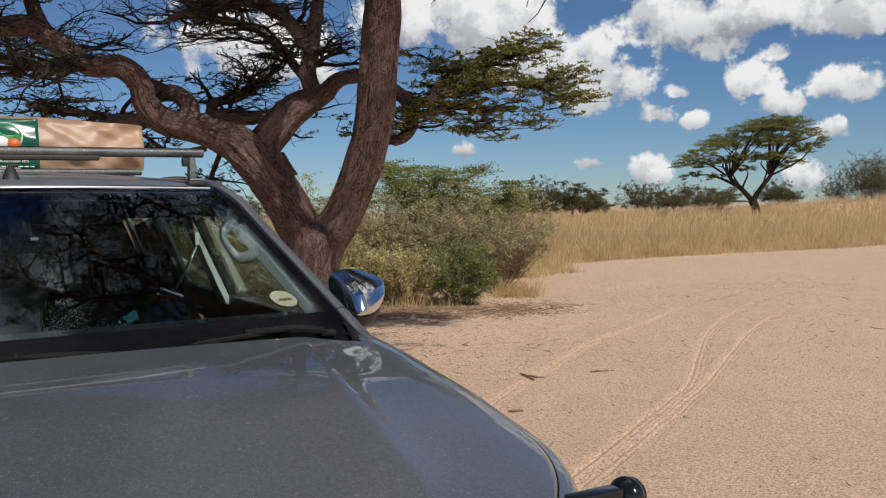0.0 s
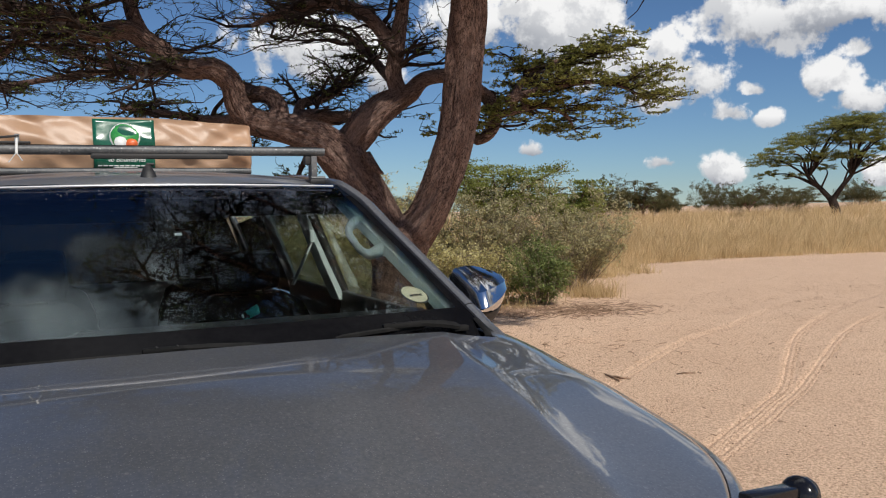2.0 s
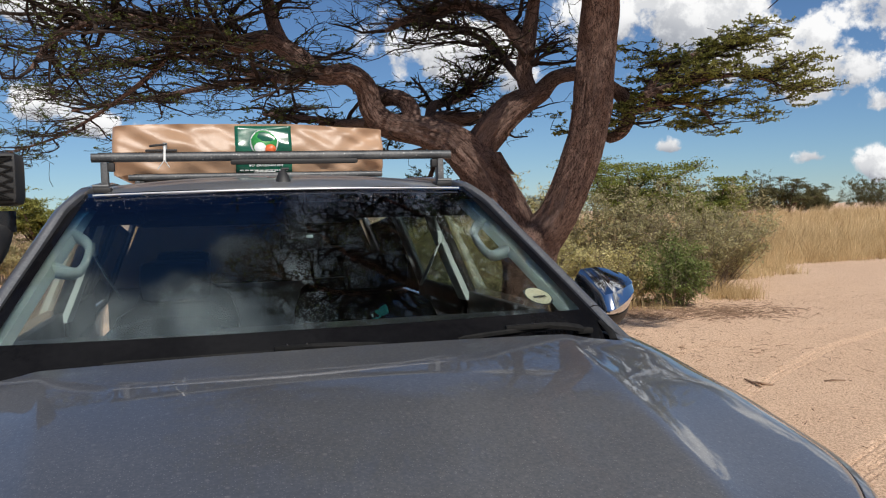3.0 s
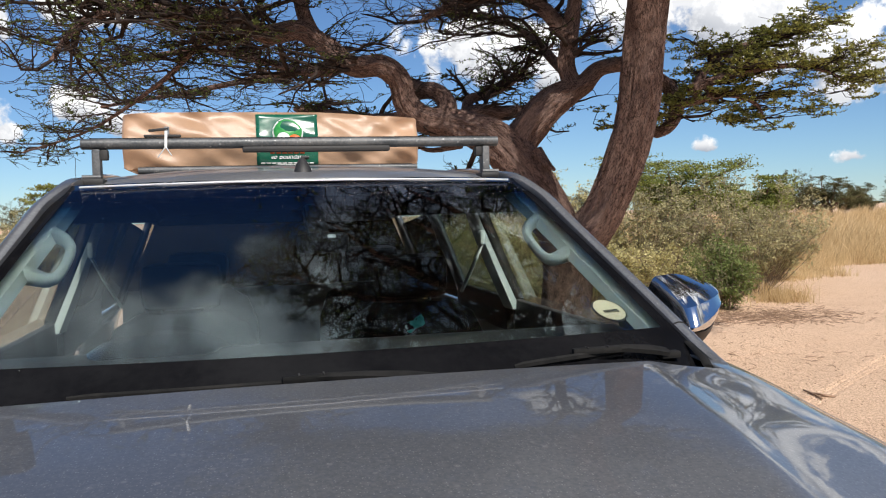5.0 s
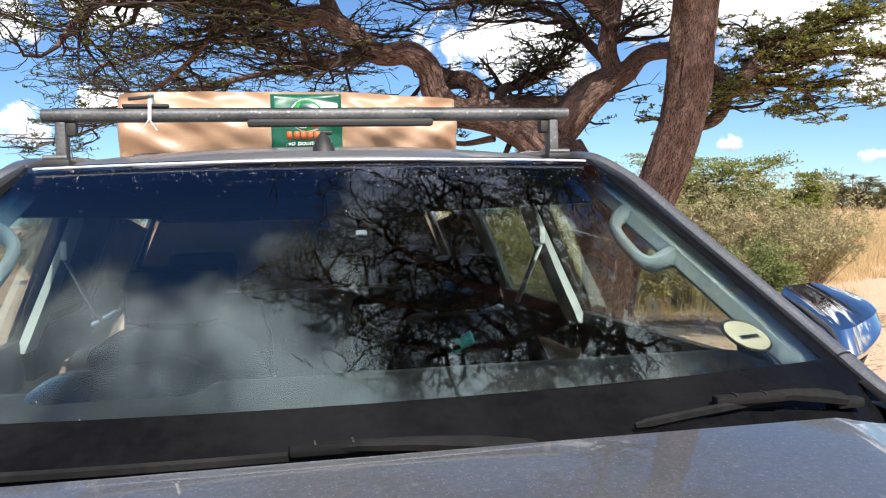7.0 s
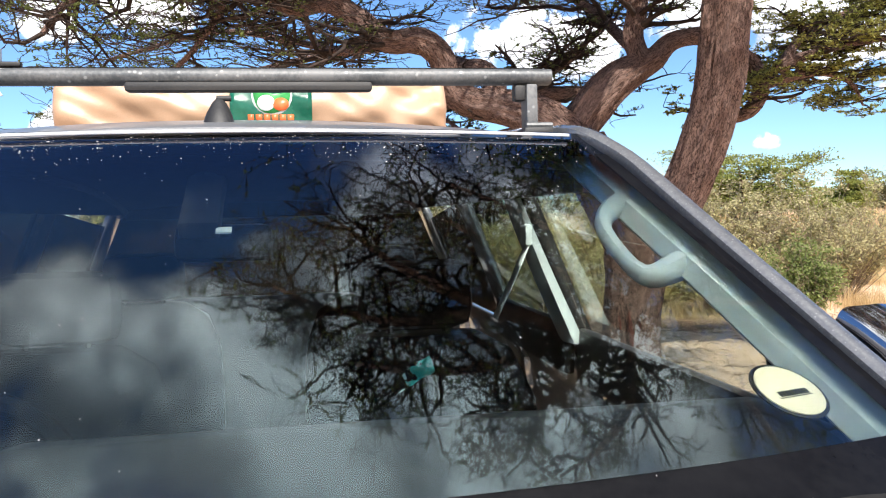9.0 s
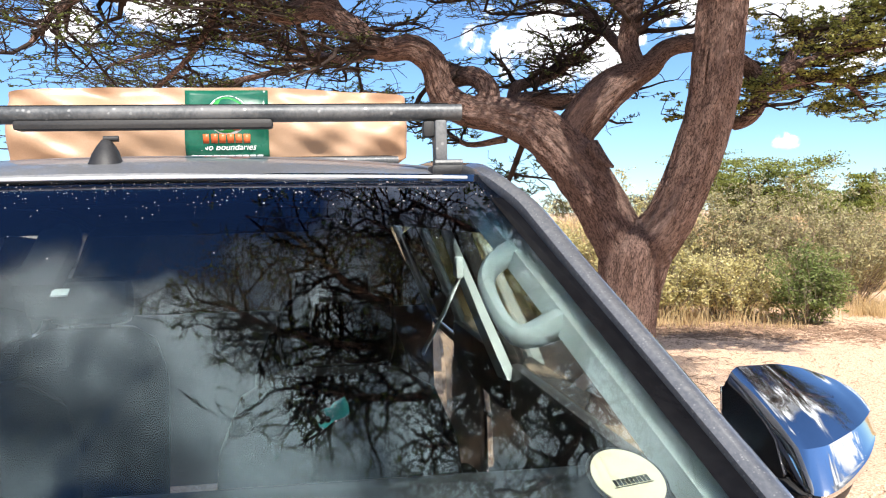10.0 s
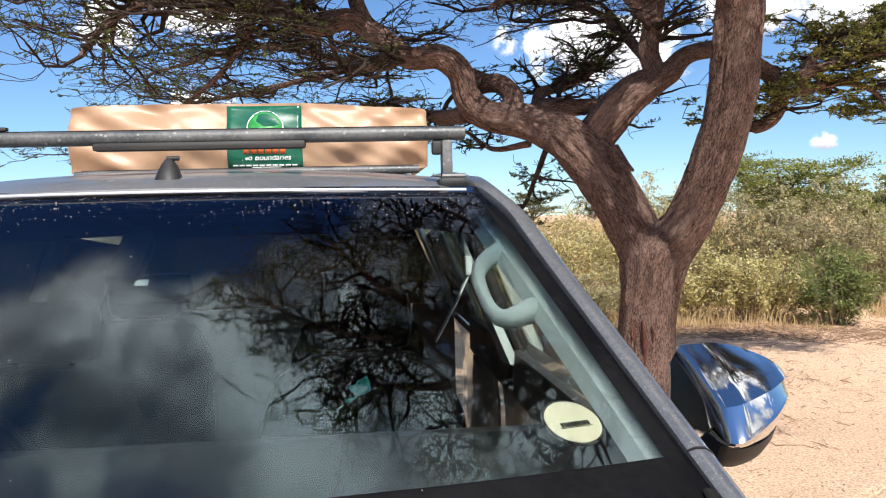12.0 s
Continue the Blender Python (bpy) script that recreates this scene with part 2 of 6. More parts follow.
BARK = furrowed("furrowed_bark", (0.055, 0.034, 0.028), (0.31, 0.198, 0.162), (0.40, 0.285, 0.24))
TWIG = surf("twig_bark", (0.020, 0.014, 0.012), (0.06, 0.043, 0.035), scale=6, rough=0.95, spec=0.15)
BRUSH = surf("pale_bush_twig", (0.15, 0.115, 0.08), (0.34, 0.27, 0.20), scale=5, rough=0.95, spec=0.15)
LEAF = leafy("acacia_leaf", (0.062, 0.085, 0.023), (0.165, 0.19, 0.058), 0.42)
# Lighter copy of the acacia leaf, with sunlight put into its colour.
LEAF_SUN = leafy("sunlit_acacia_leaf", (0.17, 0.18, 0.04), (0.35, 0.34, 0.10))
LEAF_YOUNG = leafy("young_acacia_leaf", (0.17, 0.20, 0.045), (0.36, 0.375, 0.115), 0.45)
LEAF_CROWN = leafy("olive_crown_leaf", (0.13, 0.15, 0.04), (0.33, 0.33, 0.11))
LEAF_GREY = leafy("grey_bush_leaf", (0.30, 0.275, 0.14), (0.54, 0.49, 0.27), 0.42)
LEAF_GREEN = leafy("green_bush_leaf", (0.12, 0.165, 0.05), (0.32, 0.36, 0.13), 0.40)
LEAF_YELLOW = leafy("yellowing_bush_leaf", (0.42, 0.37, 0.15), (0.78, 0.69, 0.37), 0.42)
LEAF_FAR = leafy("far_bush_leaf", (0.085, 0.083, 0.036), (0.19, 0.175, 0.08))
STRAW = leafy("dry_grass", (0.32, 0.205, 0.085), (0.80, 0.62, 0.36), 0.35)
LITTER = surf("dry_litter", (0.15, 0.09, 0.055), (0.40, 0.26, 0.17), scale=9, rough=0.95)
PAINT = surf("grey_metallic_paint", (0.113, 0.118, 0.130), (0.193, 0.195, 0.201), scale=1.6, rough=0.34, metal=0.45, bump=0.05, bscale=150, fine=0.5, coat=0.9, rough2=0.5, lo=0.35, hi=0.68)


def flecked(m, scale, share, colour, amount):
    """Small pale specks of settled dust over a painted surface."""
    t = m.node_tree
    p = t.nodes["Principled BSDF"]
    co = t.nodes.new("ShaderNodeTexCoord").outputs["Object"]
    vo = node(t, "ShaderNodeTexVoronoi", Scale=scale)
    wire(t, co, vo.inputs["Vector"])
    s = t.nodes.new("ShaderNodeSeparateColor")
    wire(t, vo.outputs["Color"], s.inputs[0])
    dot = op(t, "MULTIPLY", ramp(t, vo.outputs["Distance"], 0.18, 0.42, 1.0, 0.0), op(t, "LESS_THAN", s.outputs[0], share))
    f = op(t, "MULTIPLY", dot, ramp(t, s.outputs[1], 0.0, 1.0, amount * 0.3, amount))
    old = p.inputs["Base Color"].links[0].from_socket
    wire(t, mixed(t, f, old, colour), p.inputs["Base Color"])


PAINT.node_tree.nodes["Principled BSDF"].inputs["Coat Roughness"].default_value = 0.018
flecked(PAINT, 260, 0.40, (0.40, 0.39, 0.38), 0.55)
flecked(PAINT, 75, 0.06, (0.40, 0.38, 0.36), 0.3)
ROOF_PAINT = surf("dusty_roof_paint", (0.14, 0.145, 0.157), (0.235, 0.232, 0.23), scale=2.2, rough=0.42, metal=0.3, bump=0.05, bscale=170, fine=0.5, coat=0.25, rough2=0.6, lo=0.35, hi=0.68)
BLACK = surf("black_plastic", (0.012, 0.012, 0.013), (0.035, 0.033, 0.032), scale=7, rough=0.5, bump=0.1, bscale=220, rough2=0.65)
GLOSS = surf("gloss_black_plastic", (0.008, 0.008, 0.01), (0.015, 0.015, 0.018), scale=7, rough=0.15, rough2=0.25)
CHROME = surf("chrome", (0.74, 0.75, 0.77), (0.80, 0.81, 0.83), scale=6, rough=0.04, metal=1.0, rough2=0.09)
RACK = surf("weathered_rack_metal", (0.055, 0.06, 0.065), (0.16, 0.16, 0.16), scale=9, rough=0.45, metal=0.35, bump=0.1, bscale=160, rough2=0.6)
MOULDING = surf("polished_moulding", (0.62, 0.63, 0.65), (0.72, 0.72, 0.73), scale=12, rough=0.3, metal=0.15, rough2=0.4)
flecked(RACK, 110, 0.10, (0.45, 0.45, 0.44), 0.7)
STEEL = surf("scuffed_aluminium", (0.35, 0.35, 0.35), (0.55, 0.55, 0.54), scale=20, rough=0.35, metal=0.8)
CANVAS = surf("tan_vinyl_canvas", (0.37, 0.225, 0.135), (0.48, 0.305, 0.195), scale=3, rough=0.33, bump=0.25, bscale=300, rough2=0.45, spec=0.6)
GREEN = surf("green_vinyl", (0.005, 0.085, 0.05), (0.012, 0.12, 0.07), scale=8, rough=0.2, rough2=0.3)
WHITE = surf("white_print", (0.72, 0.74, 0.72), (0.82, 0.82, 0.80), scale=9, rough=0.4)
ORANGE = surf("orange_print", (0.70, 0.12, 0.03), (0.78, 0.17, 0.05), scale=9, rough=0.4)
LIME = surf("green_print", (0.02, 0.22, 0.06), (0.06, 0.35, 0.08), scale=15, rough=0.4)
TRIM = surf("grey_trim", (0.33, 0.38, 0.37), (0.40, 0.45, 0.44), scale=5, rough=0.6, bump=0.08, bscale=400)
# Darker than real leather and lining: cabin shade is put into both colours.
CLOTH = surf("shaded_seat_leather", (0.0035, 0.004, 0.0045), (0.007, 0.008, 0.009), scale=14, rough=0.75, rough2=0.85, spec=0.05)
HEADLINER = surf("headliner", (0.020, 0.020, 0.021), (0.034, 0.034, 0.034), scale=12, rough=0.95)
RUBBER = surf("rubber", (0.007, 0.007, 0.007), (0.018, 0.017, 0.016), scale=9, rough=0.8, spec=0.2)
TEAL = surf("teal_cloth", (0.005, 0.16, 0.15), (0.01, 0.24, 0.22), scale=14, rough=0.8, bump=0.2, bscale=200)
TEAL_PALE = surf("pale_teal_cloth", (0.16, 0.26, 0.25), (0.22, 0.33, 0.32), scale=14, rough=0.8, bump=0.2, bscale=200)
DISC = surf("cream_paper", (0.70, 0.61, 0.42), (0.79, 0.70, 0.50), scale=12, rough=0.6)
INK = surf("dark_ink", (0.03, 0.03, 0.02), (0.06, 0.06, 0.04), scale=30, rough=0.6)
FRIT = surf("dusty_black_glass_border", (0.004, 0.004, 0.005), (0.009, 0.009, 0.010), scale=6, rough=0.10, rough2=0.18, spec=0.05)
DUST = surf("dried_droplet", (0.28, 0.27, 0.26), (0.48, 0.46, 0.43), scale=30, rough=0.9)
RED = surf("raw_red_wood", (0.030, 0.008, 0.006), (0.15, 0.045, 0.030), scale=14, rough=0.9, bump=0.8, bscale=60, stretch=(1, 1, 0.3))
SCREEN = glass("windscreen_glass", (0.84, 0.93, 0.92), (1.60, 1.705))
PANE = glass("side_glass", (0.80, 0.89, 0.86))
REAR = glass("rear_door_glass", (0.42, 0.53, 0.50))
# Nearly opaque tint, added to keep daylight out of the cabin.
DARK_GLASS = glass("near_black_glass", (0.012, 0.014, 0.014))

# ---------------------------------------------------------------- building helpers


class Shape:
    """Collects points and faces for one mesh."""

    def __init__(self):
        self.v, self.f, self.grain = [], [], []

    def grid(self, rows, close=False, flip=False):
        """A sheet over rows of points."""
        b, n = len(self.v), len(rows[0])
        for r in rows:
            self.v.extend(tuple(p) for p in r)
        for i in range(len(rows) - 1):
            for j in range(n if close else n - 1):
                k = (j + 1) % n
                q = (b + i * n + j, b + i * n + k, b + (i + 1) * n + k, b + (i + 1) * n + j)
                self.f.append(q[::-1] if flip else q)
        return self

    def tube(self, pts, rad, sides=6, cap=True, squash=None, wob=None):
        """A round bar along pts. squash: (across, up) factors; wob: function (ring, angle) -> factor."""
        pts = [Vector(p) for p in pts]
        rows, prev, run = [], None, 0.0
        for i, p in enumerate(pts):
            run += (p - pts[max(i - 1, 0)]).length
            d = (pts[min(i + 1, len(pts) - 1)] - pts[max(i - 1, 0)])
            if d.length < 1e-9:
                d = Vector((0, 0, 1))
            d.normalize()
            a = prev if prev is not None else (Vector((0, 0, 1)) if abs(d.z) < 0.9 else Vector((0, 1, 0)))
            a = a - d * a.dot(d)
            if a.length < 1e-6:
                a = d.orthogonal()
            a.normalize()
            prev = a
            c = d.cross(a)
            r = rad[i] if isinstance(rad, (list, tuple)) else rad
            ring = []
            for k in range(sides):
                w = 2 * math.pi * k / sides
                s = r * (wob(i, w) if wob else 1.0)
                x, y = math.cos(w) * s, math.sin(w) * s
                if squash:
                    x, y = x * squash[1], y * squash[0]
                ring.append(p + a * x + c * y)
                self.grain.append((math.cos(w) * r, math.sin(w) * r, run * 0.24))
            rows.append(ring)
        b = len(self.v)
        self.grid(rows, close=True)
        if cap:
            self.f.append(tuple(b + k for k in range(sides))[::-1])
            e = b + (len(pts) - 1) * sides
            self.f.append(tuple(e + k for k in range(sides)))
        return self

    def box(self, c, s, turn=None, bevel=0.0):
        """A box at c of size s with bevelled edges, turned by a 3x3 matrix."""
        bm = bmesh.new()
        bmesh.ops.create_cube(bm, size=1.0)
        for v in bm.verts:
            v.co = Vector((v.co.x * s[0], v.co.y * s[1], v.co.z * s[2]))
        if bevel:
            bmesh.ops.bevel(bm, geom=bm.edges[:], offset=min(bevel, min(s) * 0.45), segments=2, profile=0.6, affect="EDGES")
        b = len(self.v)
        bm.verts.index_update()
        for v in bm.verts:
            p = turn @ v.co if turn is not None else v.co
            self.v.append((p.x + c[0], p.y + c[1], p.z + c[2]))
        for f in bm.faces:
            self.f.append(tuple(b + v.index for v in f.verts))
        bm.free()
        return self

    def ball(self, c, r, rings=8, sides=12, turn=None):
        rows = []
        for i in range(rings + 1):
            a = math.pi * i / rings
            ring = []
            for k in range(sides):
                w = 2 * math.pi * k / sides
                p = Vector((math.sin(a) * math.cos(w) * r[0], math.sin(a) * math.sin(w) * r[1], math.cos(a) * r[2]))
                if turn is not None:
                    p = turn @ p
                ring.append((p.x + c[0], p.y + c[1], p.z + c[2]))
            rows.append(ring)
        return self.grid(rows, close=True, flip=True)

    def outline(self, pts, depth, axis):
        """A flat polygon with thickness along the vector axis."""
        b, n, ax = len(self.v), len(pts), Vector(axis) * depth
        for p in pts:
            self.v.append(tuple(p))
        for p in pts:
            self.v.append(tuple(Vector(p) + ax))
        self.f.append(tuple(b + i for i in range(n))[::-1])
        self.f.append(tuple(b + n + i for i in range(n)))
        for i in range(n):
            j = (i + 1) % n
            self.f.append((b + i, b + j, b + n + j, b + n + i))
        return self

    def mesh(self, name, smooth=True):
        me = bpy.data.meshes.new(name)
        me.from_pydata(self.v, [], self.f)
        if len(self.grain) == len(self.v):
            at = me.attributes.new("grain", "FLOAT_VECTOR", "POINT")
            at.data.foreach_set("vector", [x for g in self.grain for x in g])
        me.validate()
        if smooth:
            me.polygons.foreach_set("use_smooth", [True] * len(me.polygons))
        me.update()
        return me


def tidy(ob, thick=0.0, bevel=0.0, offset=-1.0):
    """Outward faces, and thickness or softened edges where asked."""
    bm = bmesh.new()
    bm.from_mesh(ob.data)
    bmesh.ops.remove_doubles(bm, verts=bm.verts[:], dist=1e-5)
    bmesh.ops.recalc_face_normals(bm, faces=bm.faces[:])
    bm.to_mesh(ob.data)
    bm.free()
    if thick:
        mod = ob.modifiers.new("thickness", "SOLIDIFY")
        mod.thickness, mod.offset = thick, offset
    if bevel:
        mod = ob.modifiers.new("edge", "BEVEL")
        mod.width, mod.segments, mod.limit_method = bevel, 2, "ANGLE"
    return ob


def part(name, shape, material, parent=None, label="", smooth=True, sharp=40.0):
    ob = new(name, shape.mesh(name, smooth))
    ob.data.materials.append(material)
    if smooth and sharp:
        ob.data.set_sharp_from_angle(angle=radians(sharp))
    if parent is not None:
        ob.parent = parent
    if label:
        tagged(ob, label)
    return ob


def thing(name, m, label, category, group="", kind=""):
    ob = new(name)
    ob.matrix_world = m
    return tagged(ob, label, category, group, kind)


def lerp(a, b, f):
    return a + (b - a) * f


def ease(x, a, b):
    f = min(1.0, max(0.0, (x - a) / (b - a)))
    return f * f * (3 - 2 * f)


def bend(keys, x):
    """Smooth curve through (x, y) keys."""
    if x <= keys[0][0]:
        return keys[0][1]
    for (x0, y0), (x1, y1) in zip(keys, keys[1:]):
        if x <= x1:
            return lerp(y0, y1, (x - x0) / (x1 - x0))
    return keys[-1][1]


def glide(keys, x):
    """Curve without kinks through (x, y) keys."""
    n = len(keys)
    x = min(max(x, keys[0][0]), keys[-1][0])
    i = max(k for k in range(n - 1) if keys[k][0] <= x)

    def tilt(k):
        a, b = keys[max(k - 1, 0)], keys[min(k + 1, n - 1)]
        return (b[1] - a[1]) / (b[0] - a[0])

    (x0, y0), (x1, y1) = keys[i], keys[i + 1]
    h = x1 - x0
    t = (x - x0) / h
    return y0 * (1 + 2 * t) * (1 - t) ** 2 + h * tilt(i) * t * (1 - t) ** 2 + y1 * t * t * (3 - 2 * t) + h * tilt(i + 1) * t * t * (t - 1)


def smooth_path(keys, step):
    """Catmull-Rom through (x, y, z, radius) keys; points about step apart."""
    ks = [np.array(k, float) for k in keys]
    ks = [2 * ks[0] - ks[1]] + ks + [2 * ks[-1] - ks[-2]]
    pts = []
    for i in range(1, len(ks) - 2):
        p0, p1, p2, p3 = ks[i - 1:i + 3]
        n = max(2, int(np.linalg.norm((p2 - p1)[:3]) / step))
        for k in range(n):
            t = k / n
            pts.append(0.5 * (2 * p1 + (p2 - p0) * t + (2 * p0 - 5 * p1 + 4 * p2 - p3) * t * t + (3 * p1 - p0 - 3 * p2 + p3) * t ** 3))
    pts.append(ks[-2])
    return [Vector(p[:3]) for p in pts], [max(0.003, float(p[3])) for p in pts]

# ---------------------------------------------------------------- ground
TRACKS = [
    ([(0.3, 4.0), (0.95, 5.17), (1.57, 6.31), (2.22, 7.53), (2.72, 8.98), (3.5, 11.08), (4.85, 13.51), (7.01, 16.56), (10.3, 20.3), (16.0, 25.0)], 0.085, 0.8),
    ([(0.44, 4.0), (1.09, 5.16), (1.72, 6.29), (2.42, 7.60), (3.16, 9.2), (4.18, 11.25), (5.6, 13.35), (8.03, 15.7), (14.0, 20.5)], 0.085, 0.7),
    ([(0.2, 6.4), (0.79, 7.89), (1.26, 8.99), (1.85, 10.32), (2.6, 11.51), (4.19, 14.06), (6.95, 17.23), (11.24, 22.17)], 0.10, 0.6),
    ([(-0.2, 9.2), (1.1, 11.0), (3.2, 13.6), (6.0, 17.6), (9.5, 22.0)], 0.13, 0.35),
]


def axis_steps(a, b, step, lo, hi, grow=1.22):
    mid = list(np.arange(a, b, step))
    down, up, d = [], [], step
    x = a
    while x > lo:
        d *= grow
        x -= d
        down.append(x)
    d, x = step, mid[-1]
    while x < hi:
        d *= grow
        x += d
        up.append(x)
    return np.array(down[::-1] + mid + up)


def ground_height(x, y):
    """Nearly level sand that rises a little into the far grassland."""
    far = np.clip((y - 30) / 60, 0, 1)
    east = np.clip((x - 26) / 26, 0, 1)
    return 1.2 * far * east * east * (3 - 2 * east) + 0.5 * far * far * (3 - 2 * far) + 0.02 * np.sin(x * 0.55 + 0.3) * np.sin(y * 0.4) * np.clip(np.hypot(x + 1, y - 2) / 12, 0, 1)


def build_ground():
    xs = axis_steps(0.1, 5.0, 0.017, -2600, 2600, 1.045)
    ys = axis_steps(4.6, 12.4, 0.017, -2600, 2600, 1.045)
    gx, gy = np.meshgrid(xs, ys)
    z = ground_height(gx, gy)
    rng = np.random.default_rng(5)
    near = (gx > -4) & (gx < 9) & (gy > 2) & (gy < 20)
    # soft hummocks and grains
    for k in range(46):
        fx, fy, ph = rng.normal(0, 5.0), rng.normal(0, 5.0), rng.uniform(0, 6.3)
        z += 0.0007 * np.sin(fx * gx + fy * gy + ph) * near
    z += rng.normal(0, 0.0008, z.shape) * near
    for keys, width, depth in TRACKS:
        pts, _ = smooth_path([(x, y, 0, 0.1) for x, y in keys], 0.05)
        p = np.array([(q.x, q.y) for q in pts])
        run = np.concatenate([[0], np.cumsum(np.hypot(*np.diff(p, axis=0).T))])
        sel = np.where(near.ravel())[0]
        q = np.stack([gx.ravel()[sel], gy.ravel()[sel]], 1)
        best = np.full(len(sel), 9.0)
        along = np.zeros(len(sel))
        side = np.zeros(len(sel))
        for i in range(0, len(p) - 1, 2):
            a, b = p[i], p[min(i + 2, len(p) - 1)]
            box = (np.abs(q[:, 0] - a[0]) < 0.5) & (np.abs(q[:, 1] - a[1]) < 0.5)
            ii = np.where(box)[0]
            if not len(ii):
                continue
            d = (b - a) / (np.linalg.norm(b - a) + 1e-9)
            rel = q[ii] - a
            s = rel @ d
            c = rel @ np.array([-d[1], d[0]])
            dist = np.hypot(c, np.maximum(0, np.abs(s - 0.05) - 0.06))
            better = dist < best[ii]
            jj = ii[better]
            best[jj], along[jj], side[jj] = dist[better], run[i] + s[better], c[better]
        inside = np.clip((width - best) / 0.04, 0, 1)
        lug = np.sign(np.sin(along * 2 * math.pi / 0.07 + np.sign(side) * 1.6 + np.abs(side) * 22))
        rim = np.exp(-((best - width - 0.03) / 0.035) ** 2)
        dz = depth * inside * (-0.008 + 0.006 * lug * (np.abs(side) > 0.03) + 0.004 * np.cos(side * 2 * math.pi / 0.05)) + depth * 0.002 * rim
        zf = z.ravel()
        zf[sel] += dz
        z = zf.reshape(z.shape)
    n, m = z.shape
    me = bpy.data.meshes.new("ground")
    verts = np.stack([gx, gy, z], -1).reshape(-1, 3)
    idx = np.arange(n * m).reshape(n, m)
    faces = np.stack([idx[:-1, :-1], idx[:-1, 1:], idx[1:, 1:], idx[1:, :-1]], -1).reshape(-1, 4)
    me.from_pydata(verts, [], faces)
    me.update()
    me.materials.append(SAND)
    return tagged(new("ground", me), "pinkish tan sand with tyre tracks and scattered twigs", "ground", kind="structure")


build_ground()

# ---------------------------------------------------------------- the car
# local axes: x to the car's left side, y to its back, z up; the origin lies on the ground under the windscreen's top edge
CAR_AT = pose(-1.212, 2.265, 0, 0, 0, 29.5)
car = thing("suv", CAR_AT, "dusty dark grey off-road vehicle parked on the sand", "car")


def half_width(v):
    if v > -1.4:
        return bend([(-1.4, 0.872), (-0.9, 0.868), (-0.6, 0.835)], v)
    s = (-1.4 - v) / 0.55
    return 0.872 - 0.42 * s * s


def crease(v):
    return glide([(-2.0, 0.45), (-1.5, 0.503), (-1.2, 0.538), (-1.0, 0.568), (-0.85, 0.60), (-0.6, 0.64)], v)


def hood_z(u, v):
    """Height of the bonnet and wings."""
    a = abs(u)
    zc = glide([(-2.0, 1.10), (-1.85, 1.197), (-1.7, 1.246), (-1.5, 1.288), (-1.35, 1.3155), (-1.2, 1.3375), (-1.1, 1.3478), (-1.0, 1.3570), (-0.9, 1.3650), (-0.8, 1.3705), (-0.6, 1.378)], v)
    w = 0.0045
    x = (a - crease(v)) / w
    fold = w * (math.log1p(math.exp(x)) if x < 30 else x)
    k = glide([(-1.6, 1.15), (-1.3, 1.10), (-1.15, 1.0), (-1.0, 0.95), (-0.9, 0.85), (-0.8, 0.70), (-0.68, 0.55)], v)
    # hollow beside the crease, then a flatter wing that rolls over at its edge
    wing = 0.085 * fold + 0.0175 * (1 - math.exp(-fold / 0.07)) + 0.40 * max(0.0, a - half_width(v) + 0.15) ** 2
    return zc - 0.018 * (a / 0.6) ** 2 - k * wing - 0.5 * max(0.0, a - 0.80) ** 1.6


def wing_row(v, u0, n=10, sign=1):
    """Section of a wing from the bonnet gap over the shoulder and down its side."""
    w = half_width(v)
    row = [(sign * lerp(u0, w, i / n), v, hood_z(lerp(u0, w, i / n), v)) for i in range(n + 1)]
    z0 = row[-1][2]
    for du, dz in ((0.012, -0.008), (0.024, -0.024), (0.032, -0.05), (0.040, -0.12), (0.046, -0.25), (0.044, -0.42), (0.03, -0.56)):
        row.append((sign * (w + du), v, z0 + dz))
    return row


GAP = 0.845


def hood_edge(v):
    return min(GAP, half_width(v) - 0.022)


rows = []
vs = [lerp(-0.80, -1.955, i / 70) for i in range(71)]
for v in vs:
    row = []
    for j in range(141):
        q = -1 + 2 * j / 140
        e = hood_edge(v)
        u = q * e
        vv = v - (0.10 * (1 - q * q) if v > -1.0 else 0.10 * (1 - q * q) * max(0.0, 1 - (-1.0 - v) / 0.4))
        row.append((u, vv, hood_z(u, vv)))
    rows.append(row)
# front lip rolled down, rear lip turned under
rows.append([(u, v - 0.018, z - 0.02) for u, v, z in rows[-1]])
rows.append([(u, v - 0.008, z - 0.06) for u, v, z in rows[-1]])
rows.insert(0, [(u, v + 0.012, z - 0.010) for u, v, z in rows[0]])
rows.insert(0, [(u, v - 0.004, z - 0.022) for u, v, z in rows[0]])
hood = tidy(part("hood", Shape().grid(rows), PAINT, car, "dusty grey bonnet with raised side creases"), thick=0.004)

for sign in (1, -1):
    vs = [lerp(-0.56, -1.955, i / 40) for i in range(41)]
    rows = [wing_row(v, hood_edge(v) + 0.004 if v < -0.86 else lerp(hood_edge(v) + 0.004, 0.765, ease(v, -0.86, -0.80)), sign=sign) for v in vs]
    tidy(part("wing", Shape().grid(rows), PAINT, car, "dusty grey front wing"), thick=0.004)

